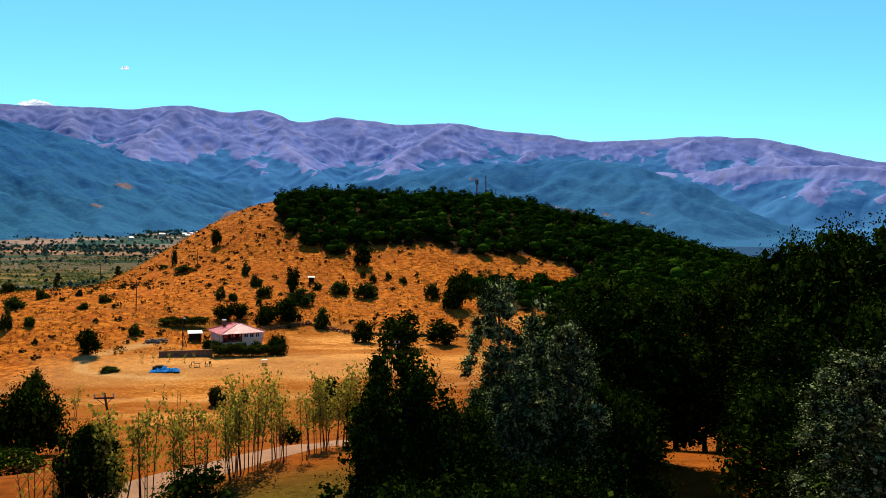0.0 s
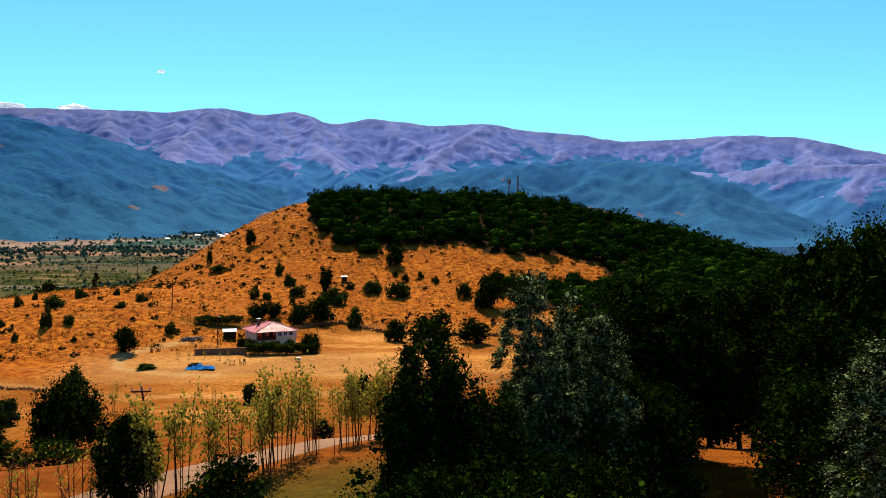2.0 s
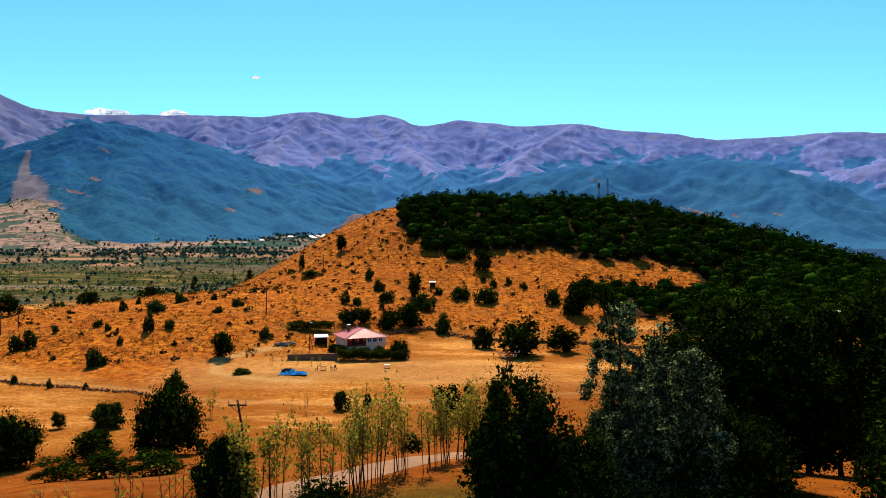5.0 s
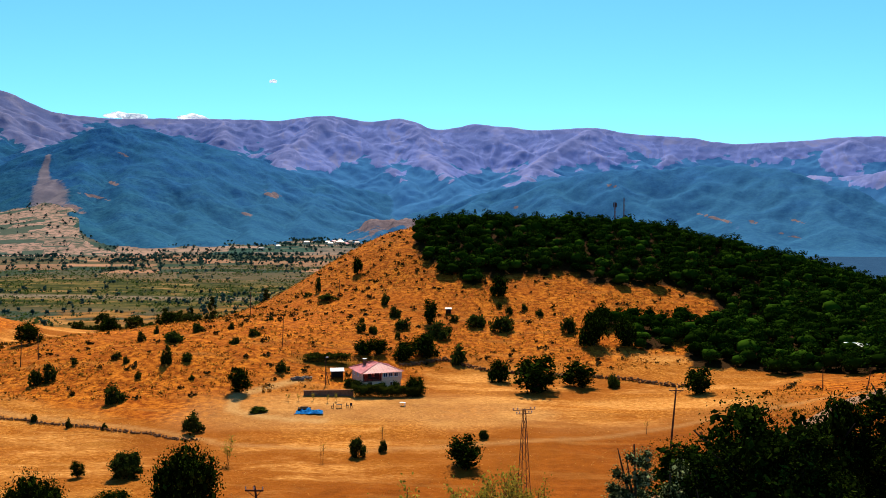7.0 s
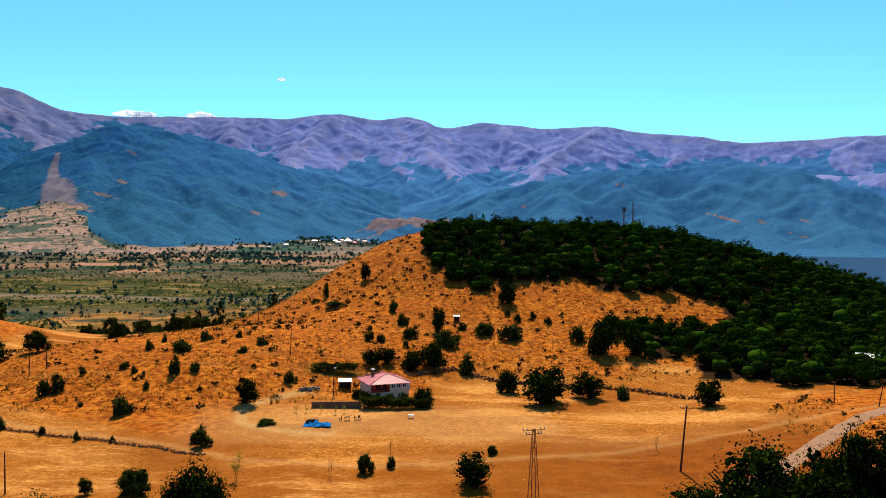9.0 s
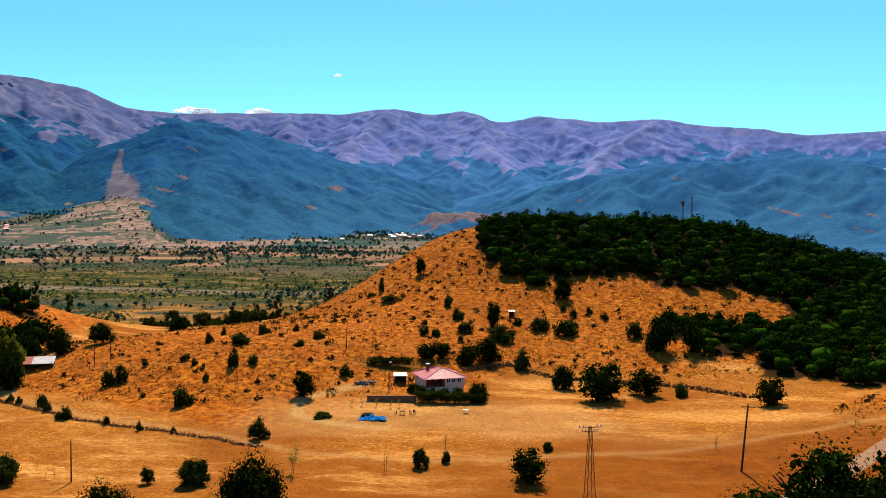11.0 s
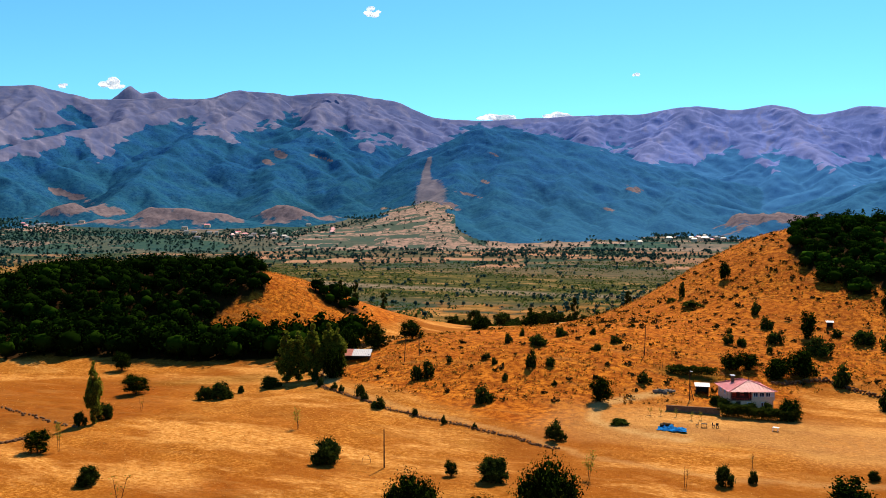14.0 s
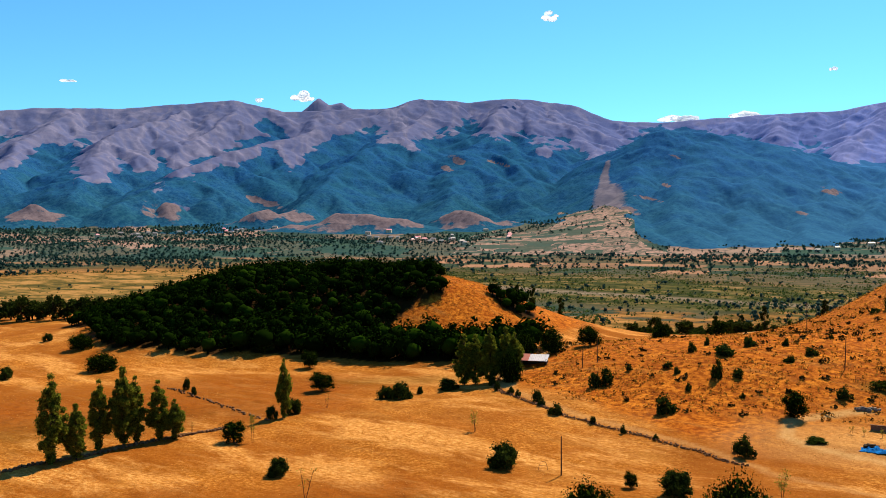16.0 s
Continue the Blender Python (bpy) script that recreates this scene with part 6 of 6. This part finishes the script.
for x, y, h, w in ((-26.5, 195.6, 3.0, 3.2), (-24.2, 194.4, 2.4, 2.8), (-20.4, 195.2, 2.8, 2.8), (-17.6, 195.8, 3.2, 3.0), (-28.6, 197.6, 2.4, 2.6)):
    plant("field_bush", x, y, h, w, "dark garden shrub against the house wall", "bush", "garden shrubs")
plant("field_bush", -44.5, 175.2, 1.2, 4.8, "low dark thorn heap in the yard", "bush")
for x, y in ((-37.8, 184.6), (-34.6, 185.0), (-31.4, 184.2), (-40.0, 184.0), (-29.5, 185.2)):
    put_sapling(x, y, 1.7, 2.2, 1, int(x * 7) % 3, "yard_sapling", "small young tree in the farmyard", "sapling", "yard saplings")


def tarpaulin():
    ob = thing("tarpaulin", -33.7, 175.4, ground_z(-33.7, 175.4), "crumpled bright blue tarpaulin on the ground", "tarpaulin", turn=6)
    n, m = 36, 20
    u, v = np.meshgrid(np.linspace(-2.9, 2.9, n), np.linspace(-1.7, 1.7, m), indexing="ij")
    e = 1 - np.maximum(np.abs(u) / 2.9, np.abs(v) / 1.7) ** 3
    z = 0.04 + 0.55 * e * (0.5 + 0.5 * fbm(u * 0.9 + 3, v * 0.9, 3, 7)).clip(0, 1.5) + 0.34 * np.abs(fbm(u * 2.2, v * 2.2, 3, 9)) * e
    uu, vv = u + 0.25 * fbm(u, v, 2, 17), v + 0.3 * fbm(u * 0.8, v * 0.8, 2, 19)
    i, j = np.meshgrid(np.arange(n - 1), np.arange(m - 1), indexing="ij")
    a = (i * m + j).ravel()
    link_array("sheet", np.stack([uu, vv, z], -1).reshape(-1, 3), np.stack([a, a + m, a + m + 1, a + 1], 1), TARP, ob, True)
    part("covered_heap", boxes((-2.4, 0.2, 0.3, 1.7, 0, 0.75), (-1.9, -0.4, 0.6, 1.5, 0.75, 0.95)), STRAWBALE, ob, "dark heap under the tarpaulin")


tarpaulin()


def garden_table(x, y, top, label, turn):
    ob = thing("garden_table", x, y, ground_z(x, y), label, "table", turn=turn)
    part("tabletop", boxes((-0.6, 0.6, -0.4, 0.4, 0.68, 0.74)), top, ob)
    for cx in (-0.52, 0.46):
        for cy in (-0.34, 0.28):
            part("leg", boxes((cx, cx + 0.06, cy, cy + 0.06, -0.05, 0.68)), top, ob)


def garden_chair(x, y, turn):
    ob = thing("garden_chair", x, y, ground_z(x, y), "dark wooden chair in the yard", "chair", "yard chairs", turn)
    part("seat", boxes((-0.24, 0.24, -0.24, 0.24, 0.42, 0.47)), DARKWOOD, ob)
    part("backrest", boxes((-0.24, 0.24, 0.2, 0.25, 0.5, 0.95)), DARKWOOD, ob)
    for cx in (-0.22, 0.17):
        for cy in (-0.22, 0.17):
            part("leg", boxes((cx, cx + 0.05, cy, cy + 0.05, -0.05, 0.42)), DARKWOOD, ob)


garden_table(-28.2, 180.4, DARKWOOD, "dark wooden table in the yard", 10)
garden_chair(-26.4, 180.6, 80)
garden_chair(-25.6, 180.3, 20)
garden_chair(-29.6, 180.2, -70)
# a made-up table stands in for an unidentified white object
garden_table(-14.8, 182.6, WHITEPAINT, "unidentified white object on the grass, built as a table", -15)


def fence(x0, y0, x1, y1, n, label):
    ob = thing("wire_fence", x0, y0, ground_z(x0, y0), label, "fence")
    tops = []
    for k in np.linspace(0, 1, n):
        x, y = x0 + k * (x1 - x0), y0 + k * (y1 - y0)
        dz = ground_z(x, y) - ground_z(x0, y0)
        v, f = tube([(x - x0, y - y0, dz - 0.3), (x - x0 + 0.03, y - y0, dz + 1.3)], [0.05, 0.04], 5)
        link_array("post", v, f, POLEWOOD, ob)
        tops.append((x - x0, y - y0, dz + 1.15))
    for drop in (0, 0.5):
        v, f = tube([(a, b, c - drop) for a, b, c in tops], [0.012] * n, 4)
        link_array("wire", v, f, RUSTIRON, ob)


fence(-46, 216, -27, 219, 10, "thin wire fence on wooden posts behind the yard")


def gate_hoop():
    ob = thing("bent_pipe_frame", -78.4, 131.2, ground_z(-78.4, 131.2), "bent rusty pipe frame abandoned in a field", "frame", turn=30)
    v, f = tube([(-0.8, 0, -0.1), (-0.7, 0, 0.9), (-0.2, 0, 1.5), (0.4, 0, 1.4), (0.7, 0, 0.7), (0.75, 0, -0.1)], [0.04] * 6, 6)
    link_array("pipe", v, f, RUSTIRON, ob)
    v, f = tube([(-0.7, 0, 0.75), (0.7, 0, 0.7)], [0.03, 0.03], 5)
    link_array("crossbar", v, f, RUSTIRON, ob)


gate_hoop()


# ---- villages at the far side of the valley ----
def cottage(x, y, z, w, d, h, turn, red):
    ob = thing("village_house", x, y, z, "small white village house with a red roof" if red else "small white village house with a tin roof", "house", "village houses", turn)
    part("wall", boxes((-w / 2, w / 2, -d / 2, d / 2, -3, h)), WALLWHITE, ob)
    bm = bmesh.new()
    a = [bm.verts.new(p) for p in ((-w / 2 - 0.5, -d / 2 - 0.5, h), (w / 2 + 0.5, -d / 2 - 0.5, h), (w / 2 + 0.5, d / 2 + 0.5, h), (-w / 2 - 0.5, d / 2 + 0.5, h), (-w / 2 + 1.5, 0, h + 2.6), (w / 2 - 1.5, 0, h + 2.6))]
    for f in ((0, 1, 5, 4), (1, 2, 5), (2, 3, 4, 5), (3, 0, 4), (3, 2, 1, 0)):
        bm.faces.new([a[i] for i in f])
    part("roof", bm, ROOFRED if red else TIN, ob)
    for k in (-1, 0, 1):
        part("window", boxes((k * w / 3.4 - 0.6, k * w / 3.4 + 0.6, -d / 2 - 0.06, -d / 2 + 0.02, h * 0.35, h * 0.75)), GLASSDARK, ob)


rng = np.random.default_rng(77)
for az, dist, spread, n in ((8.8, 2060, 1.2, 12), (41.0, 2020, 2.2, 11), (37.5, 1960, 1.5, 8), (57.0, 2150, 2.5, 9), (50.5, 2250, 2.0, 8), (13.0, 1860, 2.0, 2), (33.5, 2050, 1.5, 4)):
    for _ in range(n):
        a, r = az + rng.normal() * spread * 0.5, dist + rng.normal() * 55
        x, y = polar(a, r)
        z = float(mountain_height(np.array([a]), np.array([r]))[0])
        cottage(x, y, z, rng.uniform(8, 14), rng.uniform(7, 10), rng.uniform(4, 6.5), a + rng.normal() * 25, rng.random() < 0.3)


# ---- small clouds over the range ----
def cloud(az, el, r, wide, high, n, seed):
    rng = np.random.default_rng(seed)
    x, y = polar(az, r)
    z = 12 + math.tan(radians(el)) * r
    ob = thing("cloud", x, y, z, "small white fair-weather cloud over the mountains", "cloud", "clouds", az)
    ob["kind"] = "structure"
    bm = bmesh.new()
    for _ in range(n):
        s = rng.uniform(0.6, 1.0)
        px_ = rng.uniform(-0.75, 0.75)
        m = Matrix.Translation((px_ * wide / 2, rng.normal() * high, rng.uniform(0, 0.5) * high * (1 - px_ * px_))) @ Matrix.Diagonal((wide * 0.30 * s, high * 0.6 * s, high * 0.42 * s * (1 - 0.5 * px_ * px_), 1))
        bmesh.ops.create_icosphere(bm, subdivisions=3, radius=1, matrix=m)
    for v in bm.verts:
        n_ = noise.fractal(v.co * (1.6 / high), 1.0, 2.0, 3) * high * 0.14
        v.co += Vector((n_, 0, n_ * 0.6))
    part("puffs", bm, CLOUDMAT, ob, smooth=True)


for row in ((22.2, 6.7, 4780, 190, 46, 9, 1), (18.2, 6.75, 4780, 165, 50, 8, 2), (46.8, 8.35, 4820, 120, 50, 8, 3), (49.6, 8.2, 4840, 60, 20, 4, 4), (13.2, 9.3, 4700, 50, 30, 4, 5),
            (30.4, 13.4, 4600, 90, 36, 5, 6), (61.2, 8.9, 4800, 100, 16, 4, 7)):
    cloud(*row)
